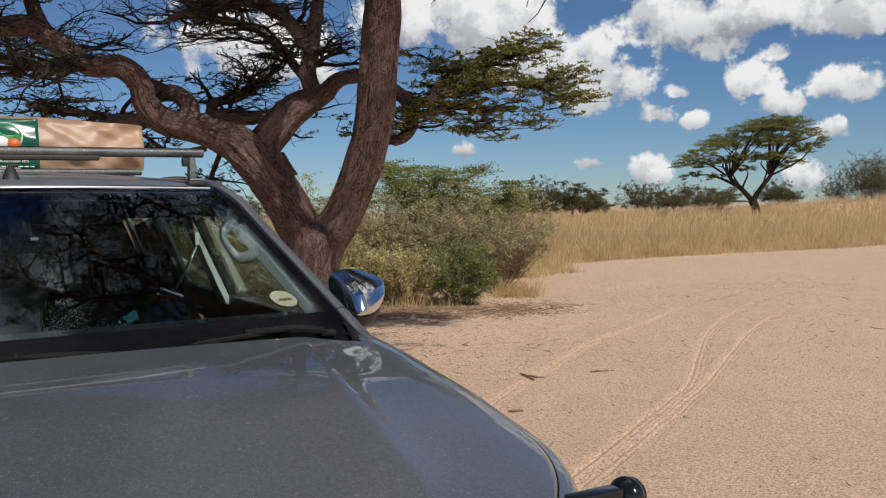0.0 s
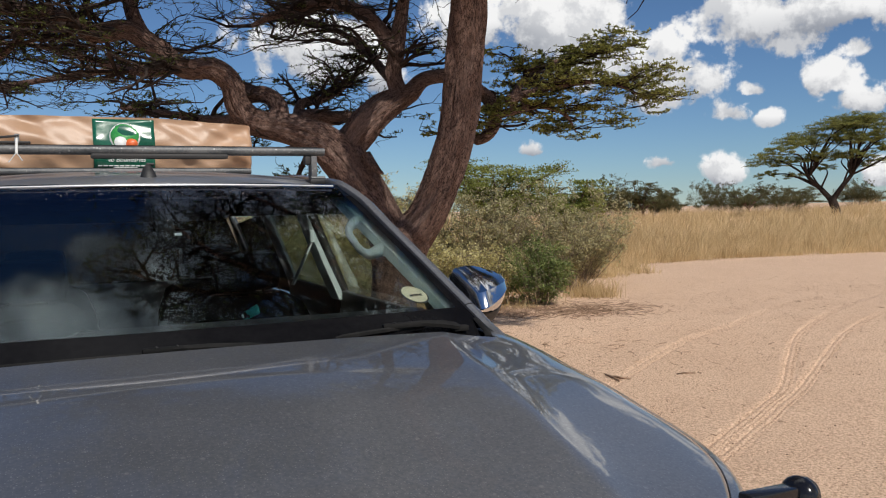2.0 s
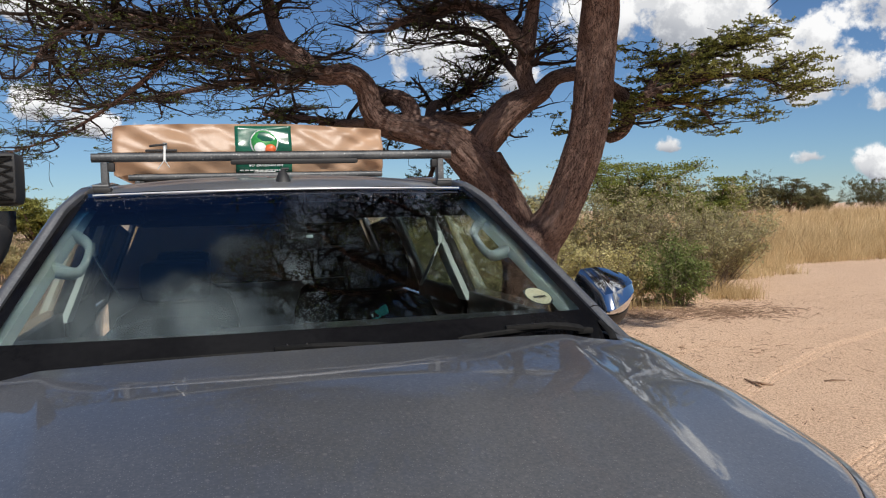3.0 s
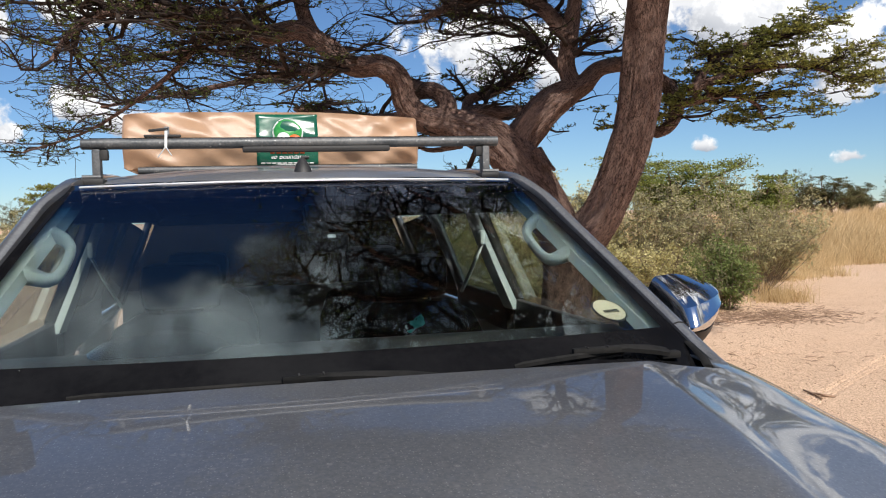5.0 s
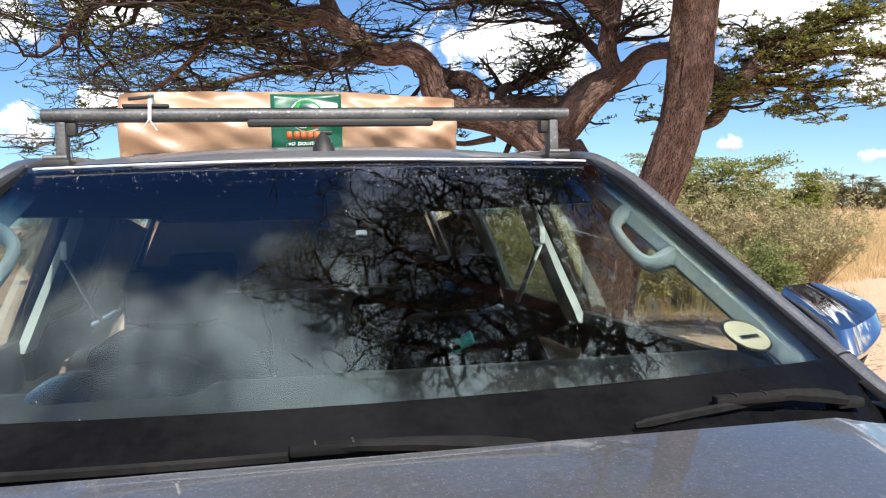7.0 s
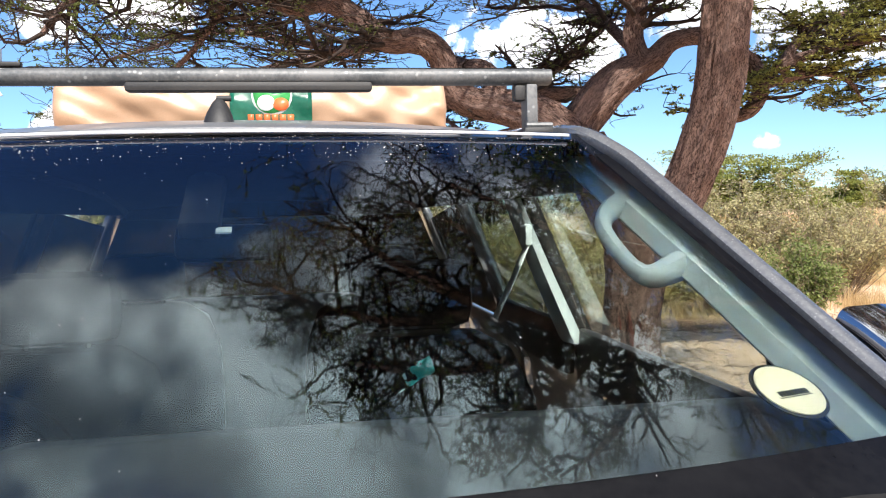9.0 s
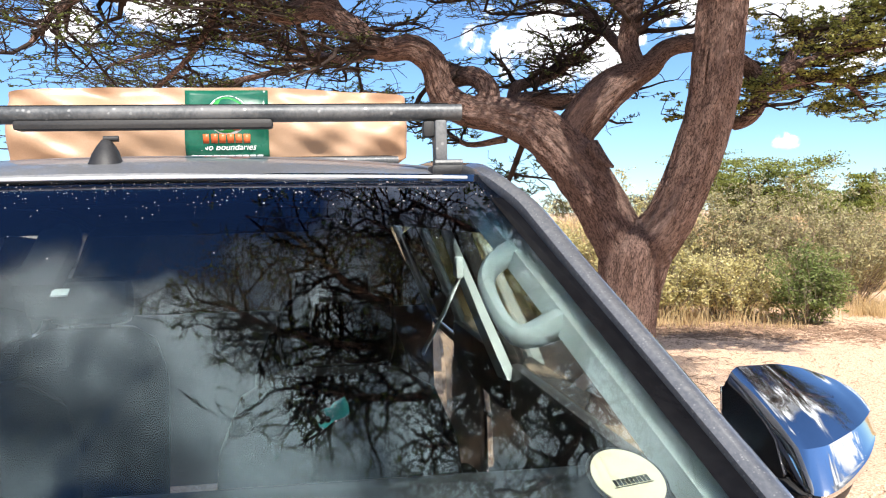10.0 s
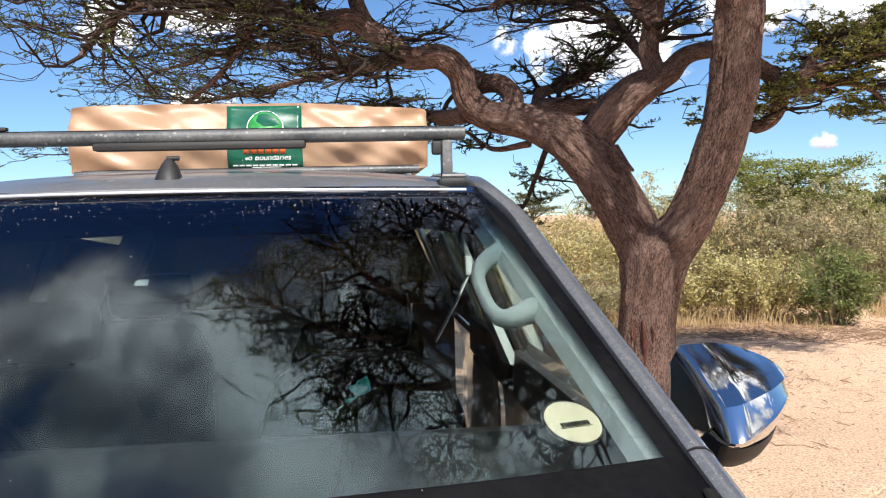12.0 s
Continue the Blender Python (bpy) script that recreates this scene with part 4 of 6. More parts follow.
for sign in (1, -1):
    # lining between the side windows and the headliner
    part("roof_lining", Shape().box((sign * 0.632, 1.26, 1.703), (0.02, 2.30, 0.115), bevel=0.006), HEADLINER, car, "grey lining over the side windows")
    for v0, v1 in ((-0.44, 0.55), (0.64, 1.40)):
        part("door_card", Shape().box((sign * 0.778, (v0 + v1) / 2, 1.27), (0.03, v1 - v0, 0.13), bevel=0.012), BLACK, car, "dark inner door lining")
    # light trim along the inner side of the pillar
    rows = []
    for k in range(15):
        s = lerp(0.165, 0.95, k / 14)
        g = screen(0.985, s, -0.012)
        rows.append([(sign * (g.x - 0.050), g.y + 0.035, g.z - 0.015), (sign * (g.x - 0.034), g.y + 0.010, g.z - 0.004), (sign * (g.x + 0.014), g.y + 0.012, g.z - 0.002), (sign * (g.x + 0.02), g.y + 0.07, g.z - 0.03), (sign * (g.x - 0.01), g.y + 0.08, g.z - 0.04)])
    tidy(part("pillar_trim", Shape().grid(rows, close=True), TRIM, car, "pale grey pillar trim"))
    keys = [(0.622, -0.130, 1.622, 0.017), (0.590, -0.150, 1.606, 0.014), (0.570, -0.195, 1.580, 0.012), (0.580, -0.275, 1.532, 0.012), (0.602, -0.292, 1.520, 0.016), (0.650, -0.265, 1.530, 0.021)]
    keys = [(sign * x, y, z, r) for x, y, z, r in keys]
    part("grab_handle", Shape().tube(*smooth_path(keys, 0.015), 10, squash=(1.0, 1.2)), TRIM, car, "pale grey grab handle on the pillar")
    rows = []
    for z, y, wd in ((1.30, 0.525, 1.0), (1.36, 0.53, 1.0), (1.45, 0.545, 0.9), (1.55, 0.555, 0.72), (1.62, 0.56, 0.5), (1.665, 0.563, 0.25)):
        x = side(0, z) - 0.045
        rows.append([(sign * x, y - 0.01, z), (sign * (x - 0.022 * wd), y + 0.0, z), (sign * (x - 0.034 * wd), y + 0.05, z), (sign * (x - 0.02 * wd), y + 0.13, z), (sign * x, y + 0.14, z)])
    tidy(part("door_post_trim", Shape().grid(rows, close=True), TRIM, car, "pale grey door post trim"))
    belt = Shape().grid([[(sign * (side(0, 1.52) - 0.075), 0.545, 1.545), (sign * (side(0, 1.52) - 0.075), 0.59, 1.545)], [(sign * 0.615, 0.53, 1.46), (sign * 0.615, 0.575, 1.46)], [(sign * 0.555, 0.47, 1.375), (sign * 0.555, 0.515, 1.375)]])
    part("belt_loop", Shape().box((sign * (side(0, 1.55) - 0.068), 0.565, 1.56), (0.018, 0.055, 0.05), bevel=0.007), TRIM, car, "pale plastic belt loop")
    tidy(part("seat_belt", belt, TRIM, car, "grey seat belt webbing"), thick=0.002)
    for sy, nm in ((0.0, "front_seat"), (0.95, "rear_seat")):
        st = new(nm)
        st.parent = car
        tagged(st, "dark leather car seat with cabin shade in its colour")
        cx = sign * 0.37
        rows = []
        for z, y, w, d in ((0.78, 0.22, 0.22, 0.06), (0.85, 0.24, 0.25, 0.08), (1.05, 0.30, 0.25, 0.085), (1.22, 0.36, 0.24, 0.08), (1.32, 0.40, 0.20, 0.07), (1.36, 0.42, 0.13, 0.05)):
            rows.append([(cx + w * math.copysign(abs(math.cos(a)) ** 0.6, math.cos(a)), sy + y + d * math.copysign(abs(math.sin(a)) ** 0.7, math.sin(a)), z) for a in [2 * math.pi * k / 16 for k in range(16)]])
        b = Shape().grid(rows, close=True)
        b.f.append(tuple(range(len(b.v) - 16, len(b.v))))
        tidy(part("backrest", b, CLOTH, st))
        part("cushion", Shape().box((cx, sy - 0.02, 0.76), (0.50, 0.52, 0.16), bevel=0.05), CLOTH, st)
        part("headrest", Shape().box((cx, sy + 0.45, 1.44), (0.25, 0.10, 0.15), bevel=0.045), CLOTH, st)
        for px in (-0.06, 0.06):
            part("headrest_post", Shape().tube([(cx + px, sy + 0.43, 1.34), (cx + px, sy + 0.45, 1.42)], 0.007, 6), RUBBER, st)
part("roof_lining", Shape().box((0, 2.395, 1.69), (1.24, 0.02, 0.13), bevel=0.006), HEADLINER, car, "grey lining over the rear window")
arch = [[(-0.37 + 0.17 * q, y, 1.338 + h * (1 - q ** 4)) for q in [-1 + k / 10 for k in range(21)]] for y, h in ((-0.42, 0.012), (-0.36, 0.034), (-0.28, 0.043), (-0.25, 0.040), (-0.245, 0.030))]
part("instrument_hood", Shape().grid(arch), GLOSS, car, "smooth black hood over the instruments")
wheel_ = new("steering_wheel")
wheel_.parent = car
wheel_.matrix_local = pose(-0.37, -0.14, 1.195, 62, 0, 0)
tagged(wheel_, "dark steering wheel")
ring = [(0.185 * math.cos(a), 0.185 * math.sin(a), 0) for a in [2 * math.pi * k / 32 for k in range(33)]]
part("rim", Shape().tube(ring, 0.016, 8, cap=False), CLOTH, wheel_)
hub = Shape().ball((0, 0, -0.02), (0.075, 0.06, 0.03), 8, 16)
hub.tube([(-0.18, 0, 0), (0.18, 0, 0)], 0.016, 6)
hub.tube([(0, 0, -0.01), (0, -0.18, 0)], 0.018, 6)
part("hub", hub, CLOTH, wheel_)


def cloth_sheet(a0, a1, out):
    """Part of a small folded cloth that leans on the passenger seat."""
    e1, e2 = Vector((0.85, 0.05, 0.46)).normalized(), Vector((-0.25, 0.5, 0.8)).normalized()
    c = Vector((0.335, 0.315, 1.285))
    return Shape().grid([[c + e1 * lerp(a0, a1, j / 6) + e2 * lerp(-0.017, 0.017, k / 5) + Vector((0, -out - 0.004 * math.sin(1.7 * j + 1.1 * k), 0)) for j in range(7)] for k in range(6)])


cl_ = thing("folded_cloth", CAR_AT, "folded teal and pale cloth leaning on the passenger seat", "cloth")
tidy(part("teal_fold", cloth_sheet(-0.01, 0.055, 0.0), TEAL, cl_), thick=0.006)
tidy(part("pale_fold", cloth_sheet(-0.12, -0.006, 0.002), TEAL_PALE, cl_, "pale end of the cloth"), thick=0.006)
mirror_ = new("rear_view_mirror")
mirror_.parent = car
tagged(mirror_, "dark rear-view mirror behind the windscreen")
part("stem", Shape().tube([screen(0, 0.90, -0.036), screen(0, 0.85, -0.06)], 0.02, 8), BLACK, mirror_)
part("housing", Shape().box(screen(0.04, 0.80, -0.09), (0.13, 0.035, 0.05), Matrix.Rotation(radians(-8), 3, "X"), 0.014), CLOTH, mirror_)
part("sensor_box", Shape().box(screen(0.01, 0.78, -0.022), (0.05, 0.14, 0.025), Matrix.Rotation(radians(28), 3, "X"), 0.006), RUBBER, mirror_)
part("tag", Shape().box(screen(0.055, 0.70, -0.02), (0.019, 0.014, 0.002), Matrix.Rotation(radians(28), 3, "X")), TRIM, mirror_, "small pale tag")

# licence disc inside the screen
disc = new("licence_disc")
disc.parent = car
tagged(disc, "round cream paper disc in a clear holder on the windscreen")
dc, dn = screen(0.842, 0.265, -0.009), None
e1 = (screen(0.86, 0.285) - screen(0.82, 0.285)).normalized()
e2 = (screen(0.84, 0.34) - screen(0.84, 0.24)).normalized()
dn = e1.cross(e2).normalized()
e2 = dn.cross(e1)


def on_disc(x, y, h=0.0):
    return dc + e1 * x + e2 * y + dn * h


part("holder", Shape().outline([on_disc(0.043 * math.cos(a), 0.043 * math.sin(a), -0.003) for a in [2 * math.pi * k / 40 for k in range(40)]], 0.0015, dn), BLACK, disc, "dark rubber holder", smooth=False)
part("paper", Shape().outline([on_disc(0.0385 * math.cos(a), 0.0385 * math.sin(a), -0.001) for a in [2 * math.pi * k / 40 for k in range(40)]], 0.001, dn), DISC, disc, smooth=False)
bars = Shape()
for k in range(9):
    x = -0.019 + 0.0048 * k
    bars.outline([on_disc(x - 0.0019, -0.009, 0.0004), on_disc(x + 0.0019, -0.009, 0.0004), on_disc(x + 0.0019, -0.001, 0.0004), on_disc(x - 0.0019, -0.001, 0.0004)], 0.0004, dn)
bars.outline([on_disc(-0.024, -0.011, 0.0001), on_disc(0.024, -0.011, 0.0001), on_disc(0.024, -0.010, 0.0001), on_disc(-0.024, -0.010, 0.0001)], 0.0004, dn)
part("print_bars", bars, INK, disc, "dark printed bars", smooth=False)

# ---------------------------------------------------------------- roof rack and rolled tent


def rack_bar(v, z, strip):
    bar = thing("roof_bar", CAR_AT @ pose(0.0, v, z), "weathered black roof rack bar bolted to the roof", "roof rack", "roof bars")
    w = 0.601
    prof = [(0.024 * math.copysign(abs(math.cos(a)) ** 0.7, math.cos(a)), 0.0145 * math.copysign(abs(math.sin(a)) ** 0.7, math.sin(a))) for a in [2 * math.pi * k / 14 for k in range(14)]]
    rows = [[(x, p, q) for p, q in prof] for x in (-w, -w + 0.004, 0, w - 0.004, w)]
    s = Shape().grid(rows, close=True)
    s.f.append(tuple(range(14)))
    s.f.append(tuple(range(len(s.v) - 14, len(s.v))))
    tidy(part("bar", s, RACK, bar))
    part("slot", Shape().box((0, 0, 0.0152), (1.16, 0.010, 0.003)), RUBBER, bar, "rubber slot strip", smooth=False)
    if strip:
        part("fairing_strip", Shape().box((0.05, -0.006, -0.0185), (0.43, 0.034, 0.017), bevel=0.007), BLACK, bar, "black strip under the bar")
    drop = z - (roof_z(0.572, v) - 0.008)
    for sx in (1, -1):
        foot = new("foot")
        foot.parent = bar
        part("leg", Shape().box((sx * 0.562, 0, -0.016 - (drop - 0.03) / 2), (0.022, 0.046, drop - 0.028), bevel=0.005), RACK, foot)
        part("pad", Shape().box((sx * 0.572, 0.0, -drop + 0.012), (0.06, 0.075, 0.02), bevel=0.007), BLACK, foot)
        part("clamp", Shape().tube([(sx * 0.55, -0.02, -drop + 0.026), (sx * 0.60, -0.02, -drop + 0.026)], 0.006, 8), RACK, foot)
        part("inner_block", Shape().box((sx * 0.542, 0.0, -0.03), (0.022, 0.03, 0.03), bevel=0.006), BLACK, foot)
    return bar


rack_bar(0.177, 1.869, True)
rack_bar(1.45, 1.868, False)
rack_bar(2.05, 1.866, False)

catch = thing("bar_clip", CAR_AT @ pose(-0.385, 0.177, 1.883), "small black clip tied to the roof bar with a white tie", "clip")
part("jaw", Shape().box((0.0, 0.0, 0.008), (0.10, 0.018, 0.008), bevel=0.003), BLACK, catch)
part("jaw", Shape().box((-0.01, 0.0, 0.026), (0.055, 0.014, 0.007), Matrix.Rotation(radians(-6), 3, "Y"), 0.002), BLACK, catch)
part("spring", Shape().tube([(0.012, 0, 0.008), (0.012, 0, 0.034)], 0.007, 8), STEEL, catch)
tie = Shape()
for a, b in (((0.012, -0.026, 0.02), (0.010, -0.030, -0.03)), ((0.010, -0.030, -0.025), (-0.012, -0.032, -0.055)), ((0.010, -0.030, -0.025), (0.026, -0.032, -0.05))):
    tie.tube([a, b], 0.0026, 5, squash=(1.6, 0.7))
part("tie", tie, WHITE, catch, "frayed white tie")

# the tent in its bag lies across the rear bars
BAG_V, BAG_W, BAG_Z0, BAG_H, BAG_D = 1.66, 0.672, 1.885, 0.245, 0.85
bag = thing("rolled_tent", CAR_AT @ pose(-0.018, BAG_V, BAG_Z0), "tan vinyl bag of a rolled roof tent strapped on the rack", "tent bag")


def bag_front(u, f):
    """Front face of the bag: f from 0 at the bottom to 1 at the top."""
    e = BAG_H * (1.0 + 0.05 * math.sin(2.1 * u + 2.0) - 0.05 * ease(u, 0.2, 0.7) - 0.02 * ease(-u, 0.4, 0.7))
    z = e * f
    y = -0.035 * math.sin(math.pi * min(1, f * 1.1)) + 0.012 * math.sin(9 * u + 3 * f) * f
    for a, b, ph, am in ((31, 9, 0.3, 0.003), (17, -14, 1.9, 0.004), (53, 21, 4.0, 0.0025), (8, 11, 2.2, 0.005)):
        y += am * math.sin(a * u + b * f + ph + 1.5 * math.sin(5 * u)) * (0.35 + 0.65 * abs(u) / 0.67)
    y -= 0.005 * abs(math.sin(13 * u + 8 * f + 1.2)) ** 3
    # slack folds towards the left end of the vehicle
    y += 0.013 * ease(u, 0.22, 0.5) * math.sin(24 * (u - 0.35 * f)) + 0.010 * ease(-u, 0.1, 0.6) * math.sin(18 * (u + 0.5 * f))
    return y, z


rows = []
NU = 150
for j in range(NU + 1):
    u = lerp(-BAG_W, BAG_W, j / NU)
    endf = max(0.0, (abs(u) - (BAG_W - 0.035)) / 0.035)
    pinch = math.sqrt(max(0.0, 1 - endf ** 2)) if endf else 1.0
    sec = []
    for k in range(29):
        y, z = bag_front(u, k / 28)
        sec.append((y, z))
    ztop = sec[-1][1]
    for k in range(1, 12):
        f = k / 11
        sec.append((f * BAG_D, ztop + 0.012 * math.sin(math.pi * f) + 0.006 * math.sin(19 * u + 13 * f)))
    for k in range(1, 5):
        sec.append((BAG_D + 0.02 * math.sin(math.pi * k / 4), ztop * (1 - k / 4)))
    cy, cz = BAG_D / 2, BAG_H / 2
    sq = lerp(0.93, 1.0, pinch)
    rows.append([(u, cy + (y - cy) * sq, max(0.0, cz + (z - cz) * sq)) for y, z in sec])
s = Shape().grid(rows, close=True)
n = len(rows[0])
s.f.append(tuple(range(n)))
s.f.append(tuple(range(len(s.v) - n, len(s.v))))
tidy(part("cover", s, CANVAS, bag, "creased tan vinyl cover", sharp=70))


def on_bag(u, f, out):
    y, z = bag_front(u, f)
    return Vector((u, y - out, z))


def label_patch(name, u0, u1, f0, f1, out, material, nu=10, nf=8, parent=None, lab=""):
    a = [[on_bag(lerp(u0, u1, i / nu), lerp(f0, f1, k / nf), out) for k in range(nf + 1)] for i in range(nu + 1)]
    return tidy(part(name, Shape().grid(a), material, parent, lab), thick=0.0012)


label = label_patch("brand_panel", -0.088, 0.192, 0.03, 0.96, 0.004, GREEN, 16, 14, bag, "glossy green printed panel")


def blob(name, cu, cf, ru, rf, out, material, lab, n=22, wob=0.0):
    ctr = on_bag(cu, cf, out)
    pts = [on_bag(cu + ru * (1 + wob * math.sin(5 * a)) * math.cos(a), cf + rf * (1 + wob * math.cos(3 * a)) * math.sin(a), out) for a in [2 * math.pi * k / n for k in range(n)]]
    sh = Shape()
    sh.v = [tuple(ctr)] + [tuple(p) for p in pts]
    sh.f = [(0, 1 + k, 1 + (k + 1) % n) for k in range(n)]
    return tidy(part(name, sh, material, label, lab), thick=0.001)


blob("emblem_ring", 0.055, 0.62, 0.070, 0.27, 0.0062, WHITE, "white emblem ring")
blob("emblem", 0.055, 0.62, 0.064, 0.245, 0.0078, LIME, "green emblem", wob=0.04)
blob("emblem_tent", 0.035, 0.52, 0.030, 0.11, 0.0094, WHITE, "white tent shape")
blob("emblem_sun", 0.085, 0.50, 0.028, 0.09, 0.0094, ORANGE, "orange shape")
for k, wd in enumerate((0.020, 0.022, 0.022, 0.022, 0.022, 0.022)):
    u = -0.028 + k * 0.027
    label_patch("logo_bar", u, u + wd, 0.245, 0.365, 0.0072, ORANGE, 2, 2, label)
for k in range(10):
    u = -0.07 + k * 0.0245
    label_patch("contact_bar", u, u + 0.020, 0.065, 0.088, 0.0072, WHITE, 2, 1, label)
label_patch("contact_bar", 0.0, 0.11, 0.040, 0.054, 0.0072, WHITE, 6, 1, label)
fc = bpy.data.curves.new("slogan", "FONT")
fc.body, fc.size, fc.align_x, fc.extrude, fc.shear = "No Boundaries", 0.030, "CENTER", 0.0006, 0.25
txt = new("slogan", fc)
txt.parent = label
p0 = on_bag(0.055, 0.155, 0.0095)
txt.matrix_local = Matrix.Translation(p0) @ pose(0, 0, 0, 90, 0, 0)
fc.materials.append(WHITE)
tagged(txt, "white slogan lettering")

# ---------------------------------------------------------------- the big acacia beside the car
# limbs: x, y, z, radius along each
BOUGHS = {}
BOUGHS["trunk"] = [(-1.45, 8.25, -0.16, 0.379), (-1.43, 8.25, 0.09, 0.290), (-1.41, 8.25, 0.43, 0.243), (-1.38, 8.25, 0.81, 0.232), (-1.34, 8.25, 1.20, 0.262), (-1.30, 8.25, 1.42, 0.262), (-1.27, 8.25, 1.62, 0.12)]
BOUGHS["right_stem"] = [(-1.26, 8.25, 1.34, 0.220), (-1.01, 8.20, 1.64, 0.183), (-0.82, 8.15, 2.07, 0.191), (-0.70, 8.10, 2.50, 0.181), (-0.63, 8.05, 2.93, 0.186), (-0.58, 8.00, 3.31, 0.191), (-0.53, 7.80, 3.75, 0.166), (-0.57, 7.40, 4.19, 0.133), (-0.76, 6.80, 4.57, 0.100)]
BOUGHS["left_stem"] = [(-1.34, 8.25, 1.27, 0.233), (-1.53, 8.20, 1.69, 0.215), (-1.76, 8.15, 2.06, 0.205), (-2.02, 8.10, 2.35, 0.191), (-2.33, 8.05, 2.49, 0.153), (-2.69, 8.00, 2.58, 0.130), (-2.85, 7.95, 2.74, 0.120), (-2.89, 7.90, 2.95, 0.115), (-3.04, 7.80, 3.08, 0.110), (-3.29, 7.70, 3.08, 0.100), (-3.51, 7.60, 3.26, 0.101), (-3.74, 7.50, 3.42, 0.097), (-3.99, 7.35, 3.37, 0.086), (-4.17, 7.20, 3.48, 0.076), (-4.49, 7.00, 3.53, 0.071), (-4.80, 6.80, 3.55, 0.061), (-4.89, 6.50, 3.51, 0.050), (-4.97, 6.20, 3.39, 0.039), (-5.07, 6.00, 3.21, 0.029), (-5.10, 5.80, 2.96, 0.016)]
BOUGHS["left_riser"] = [(-3.57, 7.60, 3.30, 0.076), (-3.72, 7.60, 3.56, 0.067), (-3.81, 7.60, 3.91, 0.058), (-3.86, 7.20, 4.24, 0.041), (-4.03, 6.80, 4.45, 0.023)]
BOUGHS["middle"] = [(-1.89, 8.15, 2.17, 0.147), (-1.70, 8.20, 2.47, 0.158), (-1.53, 8.30, 2.66, 0.150), (-1.35, 8.40, 2.79, 0.125), (-1.17, 8.45, 2.89, 0.088), (-1.10, 8.48, 2.95, 0.05)]
BOUGHS["mid_up"] = [(-1.28, 8.40, 2.79, 0.096), (-1.37, 8.45, 3.05, 0.087), (-1.35, 8.50, 3.23, 0.088), (-1.32, 8.55, 3.45, 0.078), (-1.27, 8.60, 3.82, 0.064), (-1.17, 8.60, 4.23, 0.038)]
BOUGHS["mid_arch"] = [(-1.35, 8.50, 3.34, 0.078), (-1.64, 8.60, 3.70, 0.074), (-1.94, 8.70, 3.86, 0.063), (-2.33, 8.80, 3.89, 0.051), (-2.73, 8.90, 3.83, 0.039), (-3.01, 9.00, 3.75, 0.023)]
BOUGHS["mid_right"] = [(-1.18, 8.45, 2.89, 0.091), (-1.06, 8.50, 3.01, 0.077), (-0.91, 8.60, 3.06, 0.072), (-0.74, 8.80, 3.07, 0.074), (-0.58, 9.10, 3.00, 0.076), (-0.43, 9.40, 2.91, 0.079), (-0.36, 9.50, 2.71, 0.085), (-0.44, 9.50, 2.53, 0.074), (-0.58, 9.50, 2.45, 0.051), (-0.63, 9.50, 2.48, 0.028)]
BOUGHS["curl"] = [(-2.45, 8.00, 2.52, 0.104), (-2.49, 8.10, 2.74, 0.091), (-2.64, 8.15, 2.86, 0.082), (-2.85, 8.20, 2.85, 0.073), (-2.86, 8.10, 2.68, 0.066)]
BOUGHS["inner"] = [(-2.43, 8.30, 2.58, 0.087), (-2.31, 8.60, 2.68, 0.085), (-2.10, 8.80, 2.68, 0.081), (-1.93, 9.00, 2.72, 0.055)]
BOUGHS["inner_b"] = [(-2.39, 8.50, 2.65, 0.063), (-2.40, 8.70, 2.83, 0.054), (-2.20, 9.00, 2.93, 0.044), (-1.97, 9.20, 3.13, 0.037), (-1.89, 9.30, 3.27, 0.026), (-1.67, 9.50, 3.47, 0.018)]
BOUGHS["stub"] = [(-1.60, 8.04, 2.22, 0.055), (-1.49, 7.97, 2.08, 0.036), (-1.42, 7.95, 2.03, 0.012)]
BOUGHS["low_a"] = [(-2.40, 8.30, 2.33, 0.033), (-2.79, 8.40, 2.31, 0.023), (-3.12, 8.60, 2.50, 0.019), (-3.41, 8.80, 2.56, 0.014)]
BOUGHS["low_b"] = [(-2.28, 8.40, 2.28, 0.030), (-2.54, 8.80, 1.98, 0.024), (-2.74, 9.00, 1.74, 0.017), (-3.15, 9.30, 1.60, 0.012)]
BOUGHS["knob"] = [(-2.92, 8.10, 2.60, 0.077), (-3.39, 8.60, 2.66, 0.072), (-3.91, 9.20, 2.81, 0.048), (-5.03, 10.00, 3.04, 0.034)]
BOUGHS["crown_a"] = [(-0.22, 9.50, 2.89, 0.065), (0.09, 9.70, 3.01, 0.043), (0.49, 9.90, 3.11, 0.031), (0.98, 10.10, 3.14, 0.021), (1.47, 10.20, 2.94, 0.011)]
BOUGHS["crown_b"] = [(-0.20, 9.50, 2.86, 0.059), (0.03, 9.80, 3.22, 0.041), (0.44, 10.00, 3.42, 0.028), (0.86, 10.20, 3.50, 0.014)]
BOUGHS["crown_c"] = [(-0.34, 9.60, 2.75, 0.059), (0.12, 10.00, 2.88, 0.038), (0.47, 10.50, 2.83, 0.025), (0.64, 11.00, 2.65, 0.011)]
BOUGHS["back_a"] = [(-2.69, 8.20, 2.88, 0.068), (-3.79, 9.20, 3.34, 0.053), (-5.19, 10.00, 3.50, 0.045), (-6.75, 10.50, 3.46, 0.037), (-8.33, 10.50, 3.33, 0.022)]
BOUGHS["back_b"] = [(-3.16, 7.60, 3.10, 0.049), (-3.94, 8.30, 3.15, 0.042), (-4.90, 9.00, 3.46, 0.037), (-6.25, 9.50, 3.79, 0.030), (-7.86, 9.60, 3.64, 0.021)]
